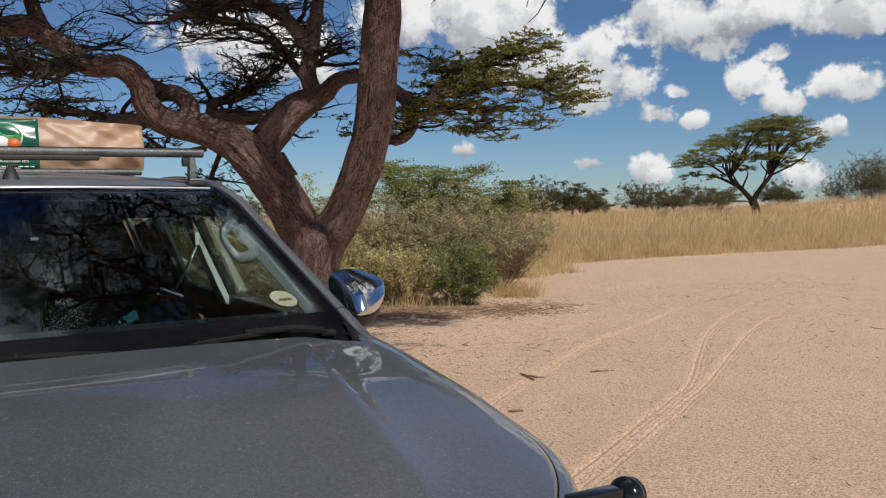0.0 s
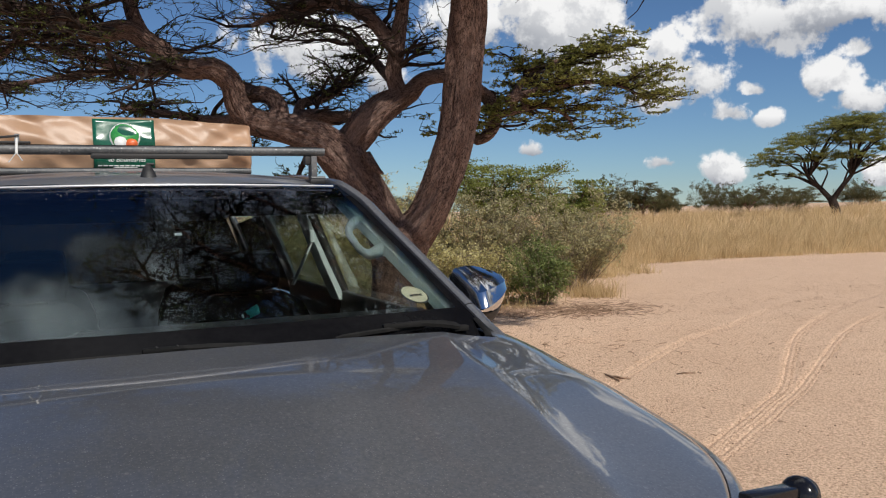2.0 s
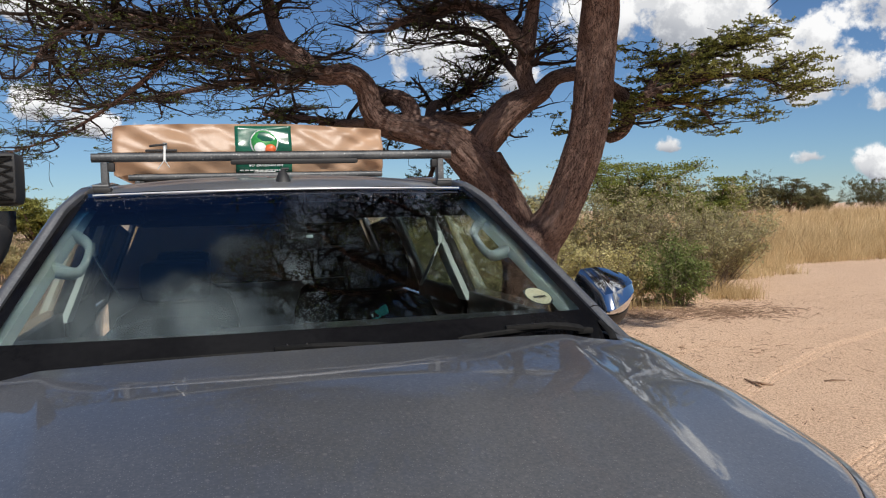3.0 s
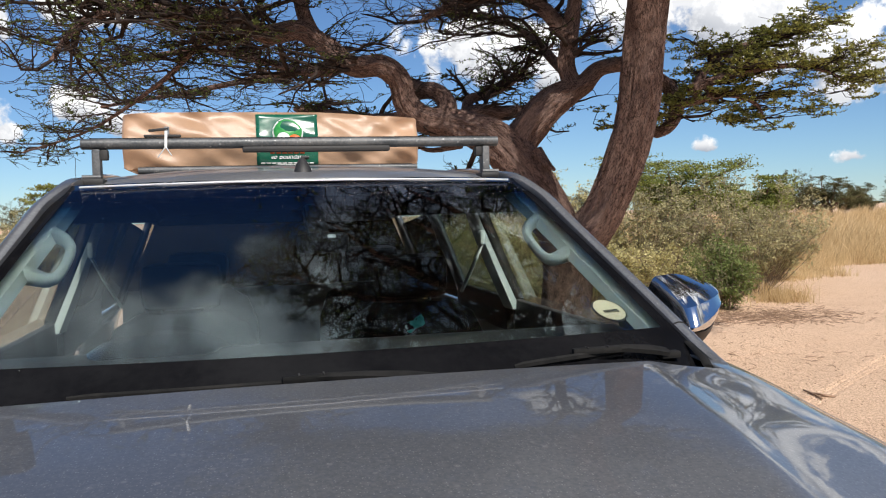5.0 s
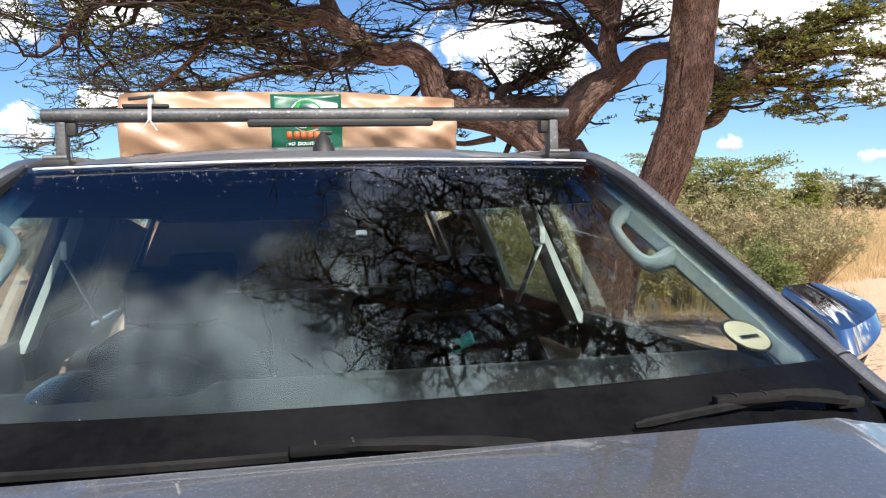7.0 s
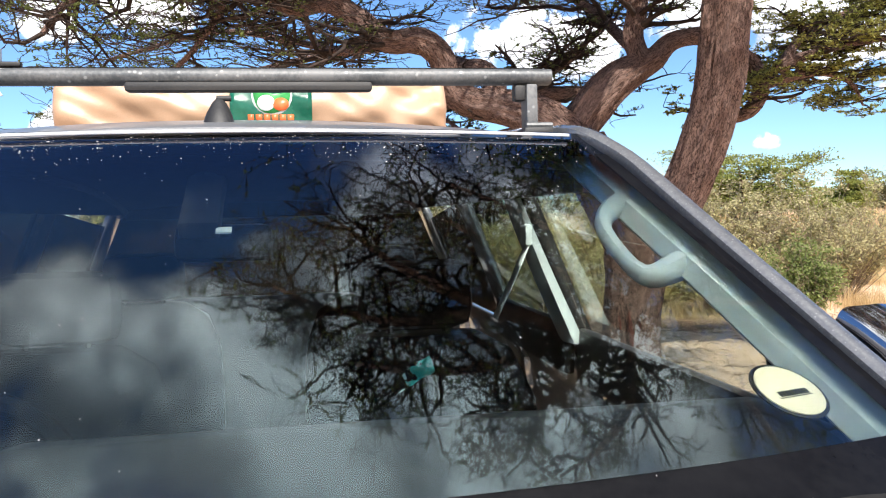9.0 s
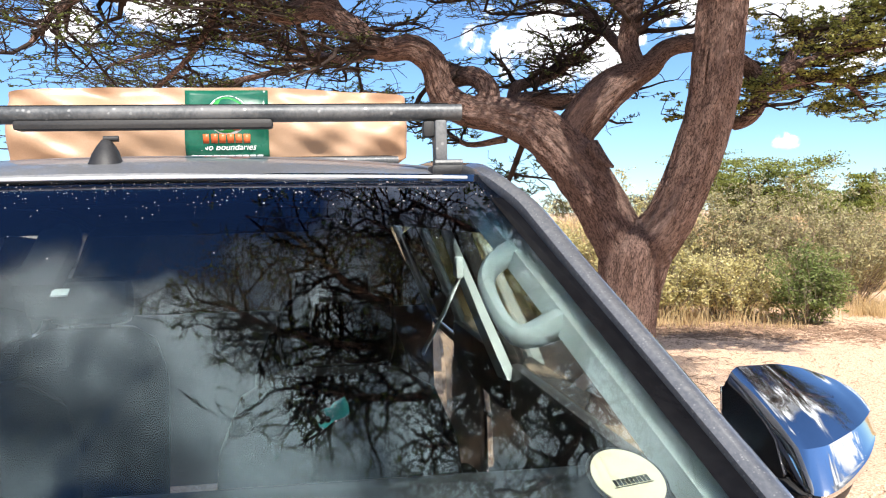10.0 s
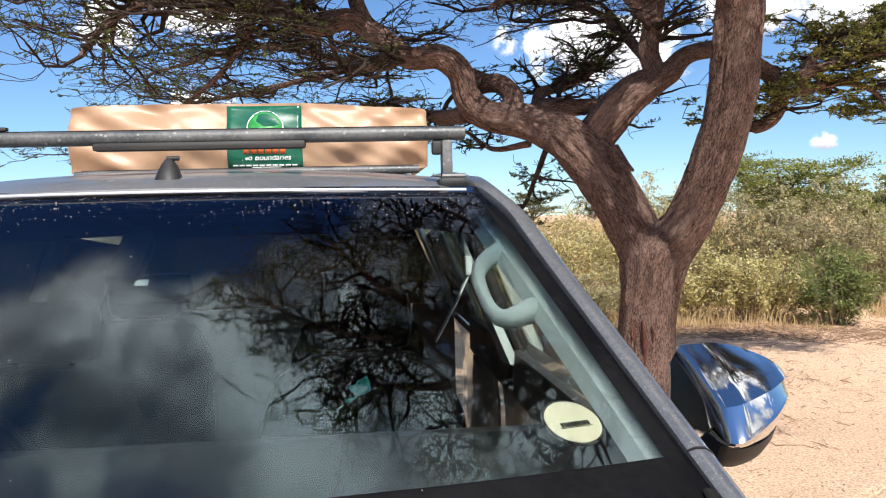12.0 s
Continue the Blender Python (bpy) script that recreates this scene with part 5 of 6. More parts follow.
BOUGHS["back_c"] = [(-4.33, 7.00, 3.50, 0.038), (-4.90, 7.50, 3.32, 0.033), (-5.64, 8.00, 3.12, 0.026), (-6.69, 8.20, 2.71, 0.017), (-7.63, 8.20, 2.50, 0.011)]
BOUGHS["back_d"] = [(-1.43, 8.80, 3.05, 0.053), (-1.98, 9.60, 3.65, 0.043), (-2.59, 10.30, 4.04, 0.032), (-3.52, 11.00, 4.35, 0.023)]

BOUGHS["over_a"] = [(-0.7, 7.0, 4.45, 0.135), (-0.38, 6.31, 4.75, 0.115), (0.28, 5.7, 4.9, 0.095), (0.36, 5.07, 4.95, 0.076), (0.0, 4.55, 4.97, 0.062), (-0.6, 4.25, 4.95, 0.048), (-1.2, 4.15, 4.95, 0.030), (-1.75, 4.2, 4.9, 0.012)]
BOUGHS["over_b"] = [(0.1, 4.66, 4.97, 0.050), (-0.3, 4.0, 5.05, 0.038), (-0.75, 3.6, 5.05, 0.026), (-1.15, 3.35, 4.95, 0.012)]
BOUGHS["over_c"] = [(-0.5, 4.29, 4.95, 0.042), (-0.95, 3.85, 5.0, 0.032), (-1.45, 3.6, 4.95, 0.022), (-1.85, 3.5, 4.85, 0.010)]
BOUGHS["over_e"] = [(0.3, 5.1, 4.94, 0.052), (-0.25, 5.0, 5.05, 0.038), (-0.85, 4.85, 5.05, 0.025), (-1.45, 4.65, 4.9, 0.011)]
BOUGHS["over_f"] = [(0.22, 4.85, 4.96, 0.045), (0.2, 4.3, 5.0, 0.033), (0.0, 3.8, 4.95, 0.022), (-0.3, 3.45, 4.8, 0.011)]
BOUGHS["over_h"] = [(0.32, 5.4, 4.92, 0.050), (-0.2, 5.4, 5.05, 0.038), (-0.75, 5.25, 5.0, 0.024), (-1.3, 5.0, 4.9, 0.011)]
BOUGHS["over_g"] = [(0.3, 5.65, 4.9, 0.061), (0.9, 5.4, 5.0, 0.047), (1.6, 5.0, 4.9, 0.03), (2.1, 4.55, 4.8, 0.012)]
BOUGHS["over_j"] = [(0.36, 5.0, 4.95, 0.045), (0.6, 4.4, 5.0, 0.033), (0.5, 3.9, 4.9, 0.020), (0.3, 3.5, 4.8, 0.009)]
BOUGHS["over_d"] = [(-0.1, 5.3, 4.9, 0.050), (0.35, 4.9, 4.3, 0.030), (0.6, 4.6, 3.55, 0.018), (0.66, 4.5, 2.95, 0.008)]
# unseen upper boughs, added so that their leaves shade the limbs below
BOUGHS["shade_a"] = [(-0.57, 7.4, 4.19, 0.10), (-0.2, 7.8, 4.9, 0.08), (0.3, 8.3, 5.4, 0.05), (1.0, 8.9, 5.7, 0.02)]
BOUGHS["shade_c"] = [(-1.17, 8.6, 4.23, 0.05), (-1.2, 8.4, 5.0, 0.04), (-0.9, 7.8, 5.5, 0.03), (-0.5, 7.0, 5.8, 0.012)]
BOUGHS["shade_d"] = [(-3.86, 7.2, 4.24, 0.045), (-3.8, 7.2, 4.8, 0.035), (-3.4, 7.3, 5.2, 0.025), (-2.9, 7.4, 5.4, 0.01)]
BOUGHS["shade_e"] = [(-0.2, 7.8, 4.9, 0.06), (0.5, 7.2, 5.3, 0.045), (1.2, 6.6, 5.5, 0.03), (1.8, 6.0, 5.5, 0.01)]
BOUGHS["shade_f"] = [(-0.55, 7.3, 4.25, 0.07), (-0.95, 6.95, 4.9, 0.055), (-1.6, 6.5, 5.2, 0.035), (-2.4, 6.25, 5.3, 0.022), (-3.2, 6.15, 5.3, 0.010)]
BOUGHS["shade_b"] = [(-0.60, 7.2, 4.3, 0.10), (-1.2, 7.3, 4.9, 0.07), (-2.0, 7.5, 5.2, 0.04), (-2.9, 7.6, 5.3, 0.015)]
THICK = ("trunk", "right_stem", "left_stem", "middle", "mid_up", "mid_right", "curl", "left_riser", "inner", "mid_arch", "stub")


def rough_bark(seed, r_big):
    """Lengthwise ridges and knots for a limb."""
    def wob(i, a):
        p = Vector((math.cos(a) * 2.6, math.sin(a) * 2.6, i * 0.09 + seed))
        big = noise.noise(p * 0.55) * 0.16
        ridge = noise.noise(Vector((math.cos(a) * 6.5, math.sin(a) * 6.5, i * 0.10 + seed))) * 0.13
        fine = noise.noise(Vector((math.cos(a) * 15, math.sin(a) * 15, i * 0.13 + seed))) * 0.07 - 0.05 * max(0.0, 1 - 9 * abs(noise.noise(Vector((math.cos(a) * 9, math.sin(a) * 9, i * 0.07 + seed + 40)))))
        return 1.0 + (big + ridge + fine) * min(1.0, r_big / 0.08)
    return wob


def twig_spray(wood, leaves, rng, p, d, length, r, level, leafy_, flat, leaf_size=1.0, wild=0.45):
    """A crooked side shoot with finer shoots of its own and leaf clusters near its ends."""
    n = 5 if level else 4
    pts, q, dd = [p], p.copy(), d.copy()
    for k in range(n):
        dd = dd + Vector((rng.gauss(0, wild), rng.gauss(0, wild), rng.gauss(0, wild * 0.7)))
        dd.z = dd.z * flat + 0.03
        dd.normalize()
        q = q + dd * (length / n)
        pts.append(q.copy())
    rad = [max(0.0030, r * (1 - 0.75 * k / n)) for k in range(n + 1)]
    wood.tube(pts, rad, 5 if level > 1 else 3, cap=False)
    if level > 0:
        kids = rng.randint(4, 6) if level > 1 else rng.randint(3, 5)
        for k in range(kids):
            f = rng.uniform(0.2, 1.0) * n
            i = min(n - 1, int(f))
            b = pts[i].lerp(pts[i + 1], f - i)
            ax = (pts[i + 1] - pts[i]).normalized()
            side_ = ax.cross(Vector((0, 0, 1)))
            if side_.length < 0.1:
                side_ = Vector((1, 0, 0))
            side_ = side_.normalized() * rng.choice((-1, 1))
            nd = (ax * rng.uniform(0.3, 1.0) + side_ * rng.uniform(0.4, 1.0) + Vector((0, 0, rng.gauss(0.12, 0.35)))).normalized()
            twig_spray(wood, leaves, rng, b, nd, length * rng.uniform(0.4, 0.7), rad[i] * 0.6, level - 1, leafy_, flat, leaf_size, wild)
    if level <= 1 and rng.random() < leafy_:
        m = rng.randint(5, 9) if level == 0 else 4
        for k in range(m):
            f = rng.uniform(0.25, 1.0) * n
            i = min(n - 1, int(f))
            b = pts[i].lerp(pts[i + 1], f - i)
            for _ in range(3):
                leaf(leaves, rng, b, leaf_size)


def leaf(leaves, rng, b, size):
    """A small folded spray of leaflets: two narrow blades."""
    l, w = size * rng.uniform(0.022, 0.046), size * rng.uniform(0.007, 0.013)
    d = Vector((rng.gauss(0, 1), rng.gauss(0, 1), rng.gauss(0.25, 0.6))).normalized()
    s = d.cross(Vector((rng.gauss(0, 0.5), rng.gauss(0, 0.5), 1))).normalized() * w
    i = len(leaves.v)
    t = b + d * l
    m = b + d * (l * 0.55)
    leaves.v.extend((tuple(b), tuple(m + s), tuple(t), tuple(m - s)))
    leaves.f.append((i, i + 1, i + 2, i + 3))


def shoots_along(wood, leaves, rng, keys, count, length, level, leafy_, flat, start=0.1, leaf_size=1.0, stout=1.0):
    pts, rad = smooth_path(keys, 0.08)
    n = len(pts) - 1
    for k in range(count):
        i = min(n - 1, int(rng.uniform(start, 1.0) * n))
        ax = (pts[i + 1] - pts[i]).normalized()
        o = Vector((rng.gauss(0, 1), rng.gauss(0, 1), rng.gauss(0.15, 0.6))).normalized()
        d = (o - ax * o.dot(ax) + ax * 0.5).normalized()
        twig_spray(wood, leaves, rng, pts[i], d, length * rng.uniform(0.6, 1.3), stout * min(0.022, max(0.008, rad[i] * 0.45)), level, leafy_, flat, leaf_size)
    # the tip itself goes on as a shoot
    twig_spray(wood, leaves, rng, pts[-1], (pts[-1] - pts[-2]).normalized(), length, max(0.006, rad[-1]), level, leafy_, flat, leaf_size)


tree = thing("acacia_tree", pose(0, 0, 0), "large crooked camelthorn acacia with furrowed brown bark", "tree")
rng = random.Random(11)
for name, keys in BOUGHS.items():
    thick = name in THICK
    pts, rad = smooth_path(keys, 0.035 if thick else 0.07)
    s = Shape().tube(pts, rad, 56 if keys[0][3] > 0.1 else (16 if thick else 8), wob=rough_bark(rng.uniform(0, 50), keys[0][3]))
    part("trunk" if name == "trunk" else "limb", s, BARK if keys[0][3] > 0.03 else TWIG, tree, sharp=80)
wood, leaves = Shape(), Shape()
# limb: shoots, length, levels, share with leaves, flatness, first part left bare
SHOOTS = {
    "left_stem": (62, 0.95, 2, 0.36, 0.75, 0.45), "left_riser": (20, 0.9, 2, 0.2, 0.8, 0.2), "mid_up": (12, 0.8, 2, 0.22, 0.8, 0.3),
    "mid_arch": (20, 0.85, 2, 0.18, 0.7, 0.1), "inner": (6, 0.7, 2, 0.3, 0.8, 0.3), "inner_b": (18, 0.65, 2, 0.35, 0.8, 0.2),
    "low_a": (9, 0.5, 2, 0.6, 0.8, 0.3), "low_b": (12, 0.5, 2, 0.6, 0.8, 0.2), "knob": (16, 0.8, 2, 0.45, 0.6, 0.2),
    "back_a": (26, 0.9, 2, 0.42, 0.6, 0.15), "back_b": (25, 0.9, 2, 0.42, 0.6, 0.15), "back_c": (26, 0.8, 2, 0.42, 0.65, 0.1), "back_d": (22, 0.95, 2, 0.28, 0.6, 0.1),
    "over_a": (46, 0.55, 2, 0.2, 0.85, 0.45), "over_b": (30, 0.52, 2, 0.25, 0.85, 0.15), "over_c": (36, 0.52, 2, 0.25, 0.85, 0.1), "over_e": (36, 0.55, 2, 0.18, 0.85, 0.1), "over_h": (28, 0.55, 2, 0.15, 0.85, 0.1),
    "over_f": (26, 0.5, 2, 0.2, 0.85, 0.15), "over_j": (22, 0.5, 2, 0.15, 0.85, 0.15), "over_g": (9, 0.5, 2, 0.07, 0.85, 0.15), "over_d": (5, 0.35, 1, 0.1, 1.0, 0.4),
    "shade_a": (46, 1.0, 2, 0.8, 0.6, 0.2), "shade_b": (50, 1.0, 2, 0.7, 0.6, 0.2), "shade_c": (50, 1.0, 2, 0.8, 0.6, 0.2), "shade_d": (48, 1.0, 2, 0.7, 0.6, 0.2), "shade_e": (52, 1.0, 2, 0.8, 0.6, 0.2), "shade_f": (56, 0.9, 2, 0.85, 0.5, 0.15), "curl": (3, 0.4, 1, 0.2, 0.8, 0.3),
}
for name, (count, length, level, share, flat, start) in SHOOTS.items():
    shoots_along(wood, leaves, rng, BOUGHS[name], count, length, level, share, flat, start, 0.5 if name.startswith("over") else 0.8, 1.5 if name.startswith("over") and name != "over_d" else 1.3)
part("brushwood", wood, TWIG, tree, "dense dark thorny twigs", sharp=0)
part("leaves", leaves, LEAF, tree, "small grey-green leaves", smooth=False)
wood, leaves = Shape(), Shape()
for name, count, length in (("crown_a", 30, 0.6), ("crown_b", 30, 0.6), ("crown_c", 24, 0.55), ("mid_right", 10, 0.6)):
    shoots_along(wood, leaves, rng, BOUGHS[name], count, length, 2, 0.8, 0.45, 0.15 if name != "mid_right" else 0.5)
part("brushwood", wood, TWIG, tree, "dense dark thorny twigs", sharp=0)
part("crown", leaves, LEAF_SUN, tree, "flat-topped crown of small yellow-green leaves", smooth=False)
wound = Shape()
for dx, dz, h, w in ((0.03, 0.62, 0.19, 0.026), (-0.055, 0.70, 0.07, 0.010), (0.10, 0.70, 0.06, 0.012)):
    wound.tube([(-1.40 + dx, 8.25 - 0.228, dz - h), (-1.40 + dx + 0.01, 8.25 - 0.236, dz), (-1.40 + dx - 0.01, 8.25 - 0.228, dz + h)], [0.004, w, 0.004], 8, squash=(1.0, 0.6))
part("bark_wound", wound, RED, tree, "split in the bark showing raw red wood")

# ---------------------------------------------------------------- bushes, far trees, grass


def bush_mesh(seed, radius, height, count, material, leaf_size, stems, bare=0.0, name="bush"):
    """A shrub: many stems from the root, each ending in leafy sprays; the outline stays uneven."""
    rng = random.Random(seed)
    wood, lv = Shape(), Shape()
    for k in range(stems):
        a, r = rng.uniform(0, 6.283), radius * math.sqrt(rng.uniform(0.0, 1.0))
        top = Vector((math.cos(a) * r, math.sin(a) * r, height * (0.45 + 0.55 * math.sqrt(max(0.0, 1 - (r / radius) ** 2))) * rng.uniform(0.6, 1.08)))
        base = Vector((math.cos(a) * r * 0.35, math.sin(a) * r * 0.35, -0.03))
        mid = base.lerp(top, 0.5) + Vector((rng.gauss(0, 0.08), rng.gauss(0, 0.08), 0.1)) * radius
        pts, rad = smooth_path([(*base, 0.012), (*mid, 0.008), (*top, 0.003)], 0.15)
        wood.tube(pts, [max(0.0025, x * (0.45 + radius * 0.15)) for x in rad], 3, cap=False)
        n = int(1.5 * count / stems * (0.3 if rng.random() < bare else 1.2))
        sprigs = 7
        for g in range(sprigs):
            b = pts[min(len(pts) - 1, int(rng.uniform(0.3, 1.0) * len(pts)))]
            d = Vector((rng.gauss(0, 1), rng.gauss(0, 1), rng.gauss(0.35, 0.6))).normalized()
            l = rng.uniform(0.10, 0.26) * (0.5 + radius * 0.6)
            e = b + d * l
            wood.tube([b, b.lerp(e, 0.5) + Vector((0, 0, 0.02)), e], [0.004, 0.003, 0.002], 3, cap=False)
            for _ in range(n // sprigs):
                f = rng.uniform(0.1, 1.0)
                o = Vector((rng.uniform(-1, 1), rng.uniform(-1, 1), rng.uniform(-1, 1))) * (0.035 * leaf_size)
                leaf(lv, rng, b.lerp(e, f) + o, leaf_size)
    return wood, lv


def bush(seed, x, y, radius, height, count, material, leaf_size=1.4, stems=60, bare=0.2, label="", z=0.0):
    b = thing("bush", pose(x, y, z, 0, 0, seed * 37 % 360), label, "bush")
    w, l = bush_mesh(seed, radius, height, int(count * 0.62) if y < 30 else count, material, leaf_size * (1.4 if y < 30 else 1.0), stems, bare)
    part("brushwood", w, BRUSH, b, sharp=0)
    part("foliage", l, material, b, smooth=False)
    return b


GREY = "dusty grey-green thorn bush at the edge of the sand"
bush(1, 0.15, 14.6, 0.62, 1.12, 9500, LEAF_GREEN, 1.05, 60, 0.12, "small dense dark green bush at the sand's edge")
bush(2, -0.95, 14.9, 1.0, 1.0, 12000, LEAF_YELLOW, 1.12, 80, 0.3, "low yellowing bush beside the tree")
bush(3, -2.0, 14.6, 1.0, 1.2, 12000, LEAF_YELLOW, 1.12, 80, 0.3, "low yellow-green bush behind the tree trunk")
bush(4, 0.6, 17.4, 1.7, 2.15, 22500, LEAF_GREY, 1.2, 130, 0.35, GREY)
bush(5, -1.2, 17.2, 1.7, 2.3, 22500, LEAF_GREY, 1.2, 130, 0.35, GREY)
bush(6, -3.0, 16.8, 1.6, 2.3, 21000, LEAF_YELLOW, 1.2, 120, 0.3, "tall yellow-green bush behind the tree")
bush(7, -4.6, 16.0, 1.5, 1.9, 19500, LEAF_YELLOW, 1.2, 120, 0.35, "leafy olive bush behind the car")
bush(8, 1.25, 19.6, 1.0, 1.7, 12000, LEAF_GREY, 1.27, 100, 0.4, GREY)
bush(9, -3.4, 13.8, 0.9, 0.9, 7500, LEAF_GREY, 1.12, 60, 0.5, "low half-bare grey bush near the tree")
bush(10, -6.6, 17.5, 1.6, 1.8, 16500, LEAF_GREY, 1.35, 100, 0.4, GREY)
bush(12, -18.6, 20.5, 1.6, 1.9, 13500, LEAF_GREY, 1.5, 80, 0.3, GREY)


def flat_tree(seed, x, y, height, spread, trunk_r, material, label, leaf_size=2.0, density=1.0, lean=0.0, z=0.0, fork=0.25, layers=1.0):
    """An acacia with a forked trunk and a wide, flat, broken crown."""
    rng = random.Random(seed)
    t = thing("acacia_tree", pose(x, y, z), label, "tree")
    wd, tw, lv = Shape(), Shape(), Shape()
    fk = Vector((lean * height * 0.2, 0, height * fork))
    pts, rad = smooth_path([(0, 0, -0.1, trunk_r * 1.25), (lean * 0.08 * height, 0, height * fork * 0.5, trunk_r), (*fk, trunk_r * 0.9)], height * 0.04)
    wd.tube(pts, rad, 10)
    n = rng.randint(7, 9) + (4 if height > 9 else 0)
    for k in range(n):
        a = 6.283 * (k + rng.uniform(-0.3, 0.3)) / n
        rr = spread * rng.uniform(0.45, 1.0)
        top = Vector((math.cos(a) * rr + lean * height * 0.2, math.sin(a) * rr * 0.8, height * rng.uniform(0.80 - 0.18 * layers, 0.93) - 0.12 * rr / spread * height * 0.5))
        mid = fk.lerp(top, 0.45) + Vector((rng.gauss(0, 0.06), rng.gauss(0, 0.06), 0.07)) * height
        keys = [(*fk, trunk_r * 0.6), (*mid, trunk_r * 0.35), (*top, trunk_r * 0.10)]
        pts, rad = smooth_path(keys, height * 0.04)
        wd.tube(pts, rad, 6)
        m = int(16 * density)
        for _ in range(m):
            i = int(rng.uniform(0.35, 1.0) * (len(pts) - 1))
            d = Vector((rng.gauss(0, 1), rng.gauss(0, 1), rng.gauss(0.30, 0.3))).normalized()
            far_twigs(tw, lv, rng, pts[i], d, spread * rng.uniform(0.22, 0.42), trunk_r * 0.09, leaf_size)
    part("trunk", wd, BARK, t, sharp=80)
    part("brushwood", tw, TWIG, t, sharp=0)
    part("crown", lv, material, t, smooth=False)
    return t


def far_twigs(tw, lv, rng, p, d, length, r, leaf_size):
    pts, q, dd = [p], p.copy(), d.copy()
    for k in range(4):
        dd = (dd + Vector((rng.gauss(0, 0.35), rng.gauss(0, 0.35), rng.gauss(0, 0.2))))
        dd.z *= 0.4
        dd.normalize()
        q = q + dd * (length / 4)
        pts.append(q.copy())
    tw.tube(pts, [r, r * 0.8, r * 0.6, r * 0.45, r * 0.3], 3, cap=False)
    for k in range(70):
        f = rng.uniform(0.1, 1.0) * 4
        i = min(3, int(f))
        b = pts[i].lerp(pts[i + 1], f - i)
        leaf(lv, rng, b + Vector((rng.gauss(0, 0.13 * length), rng.gauss(0, 0.13 * length), rng.gauss(0.02, 0.035) * length)), leaf_size)


# crown pads of the lone tree: across, height, half width, half height, limb (0 or 1)
PADS = [(-6.4, 3.9, 1.3, 0.5, 0), (-5.9, 5.7, 2.0, 0.8, 0), (-3.6, 7.1, 2.3, 0.8, 0), (-0.3, 8.4, 2.6, 0.8, 0), (3.3, 8.7, 2.6, 0.7, 1), (5.7, 7.7, 1.7, 0.8, 1), (4.8, 5.3, 1.5, 0.45, 1), (1.6, 5.8, 1.5, 0.5, 1), (-1.9, 5.6, 1.6, 0.55, 0), (1.6, 8.6, 2.2, 0.7, 1), (-3.4, 3.9, 1.0, 0.4, 0), (-4.7, 5.0, 1.5, 0.6, 0), (0.0, 7.2, 2.0, 0.7, 0), (3.6, 7.0, 1.8, 0.6, 1), (3.0, 4.8, 1.2, 0.35, 1), (-0.5, 4.7, 1.2, 0.35, 0), (5.9, 6.4, 1.3, 0.5, 1)]


def lone_tree(x, y, z):
    """An old umbrella acacia: two crooked main limbs that carry separate flat pads of leaf."""
    rng = random.Random(21)
    t = thing("acacia_tree", pose(x, y, z), "umbrella-shaped acacia standing alone in the dry grass", "tree")
    wd, tw, lv, lm = Shape(), Shape(), Shape(), Shape()
    wd.tube(*smooth_path([(0, 0, -0.2, 0.50), (-0.05, 0, 0.6, 0.40), (-0.35, 0, 1.5, 0.38)], 0.3), 10)
    mains = ([(-0.35, 0, 1.4, 0.27), (-1.3, 0.1, 2.5, 0.22), (-2.3, 0.3, 3.6, 0.18), (-2.7, 0.2, 4.8, 0.12)], [(-0.3, 0, 1.4, 0.26), (0.5, -0.2, 2.7, 0.21), (1.4, 0.1, 3.7, 0.17), (2.0, 0.0, 5.0, 0.12)])
    for keys in mains:
        wd.tube(*smooth_path(keys, 0.3), 8)
    for px, pz, rx, rz, side_ in PADS:
        px = px * 0.74 if px > 0 else px * 0.95
        for dy in ((-2.6, -0.2, 2.2) if pz > 5.4 else (0.6,)):
            b = mains[side_][2 if pz > 5.0 else 1]
            c = Vector((px + rng.gauss(0, 0.3), dy * rng.uniform(0.6, 1.2), pz + rng.gauss(0, 0.15)))
            mid = Vector(b[:3]).lerp(c, 0.5) + Vector((rng.gauss(0, 0.6), rng.gauss(0, 0.5), rng.uniform(-0.3, 0.8)))
            pts, rad = smooth_path([(*b[:3], 0.10), (*mid, 0.065), (*(c - Vector((0, 0, 0.3))), 0.02)], 0.3)
            lm.tube(pts, rad, 6)
            for k in range(int(17 * rx)):
                a, r = rng.uniform(0, 6.283), math.sqrt(rng.random())
                e = c + Vector((math.cos(a) * r * rx, math.sin(a) * r * rx * 0.8, rz * (1.1 * (1 - r * r) + rng.uniform(-1.5, 0.3))))
                o = pts[-2].lerp(e, 0.25)
                far_twigs(tw, lv, rng, o.lerp(e, 0.35), (e - o).normalized(), (e - o).length * 0.75, 0.02, 3.5)
    # near-black twig colour on trunk and limbs carries the crown's shade
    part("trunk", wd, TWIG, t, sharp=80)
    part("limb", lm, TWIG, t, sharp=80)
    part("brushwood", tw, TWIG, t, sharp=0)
    part("crown", lv, LEAF_CROWN, t, "broken umbrella crown of olive leaves", smooth=False)


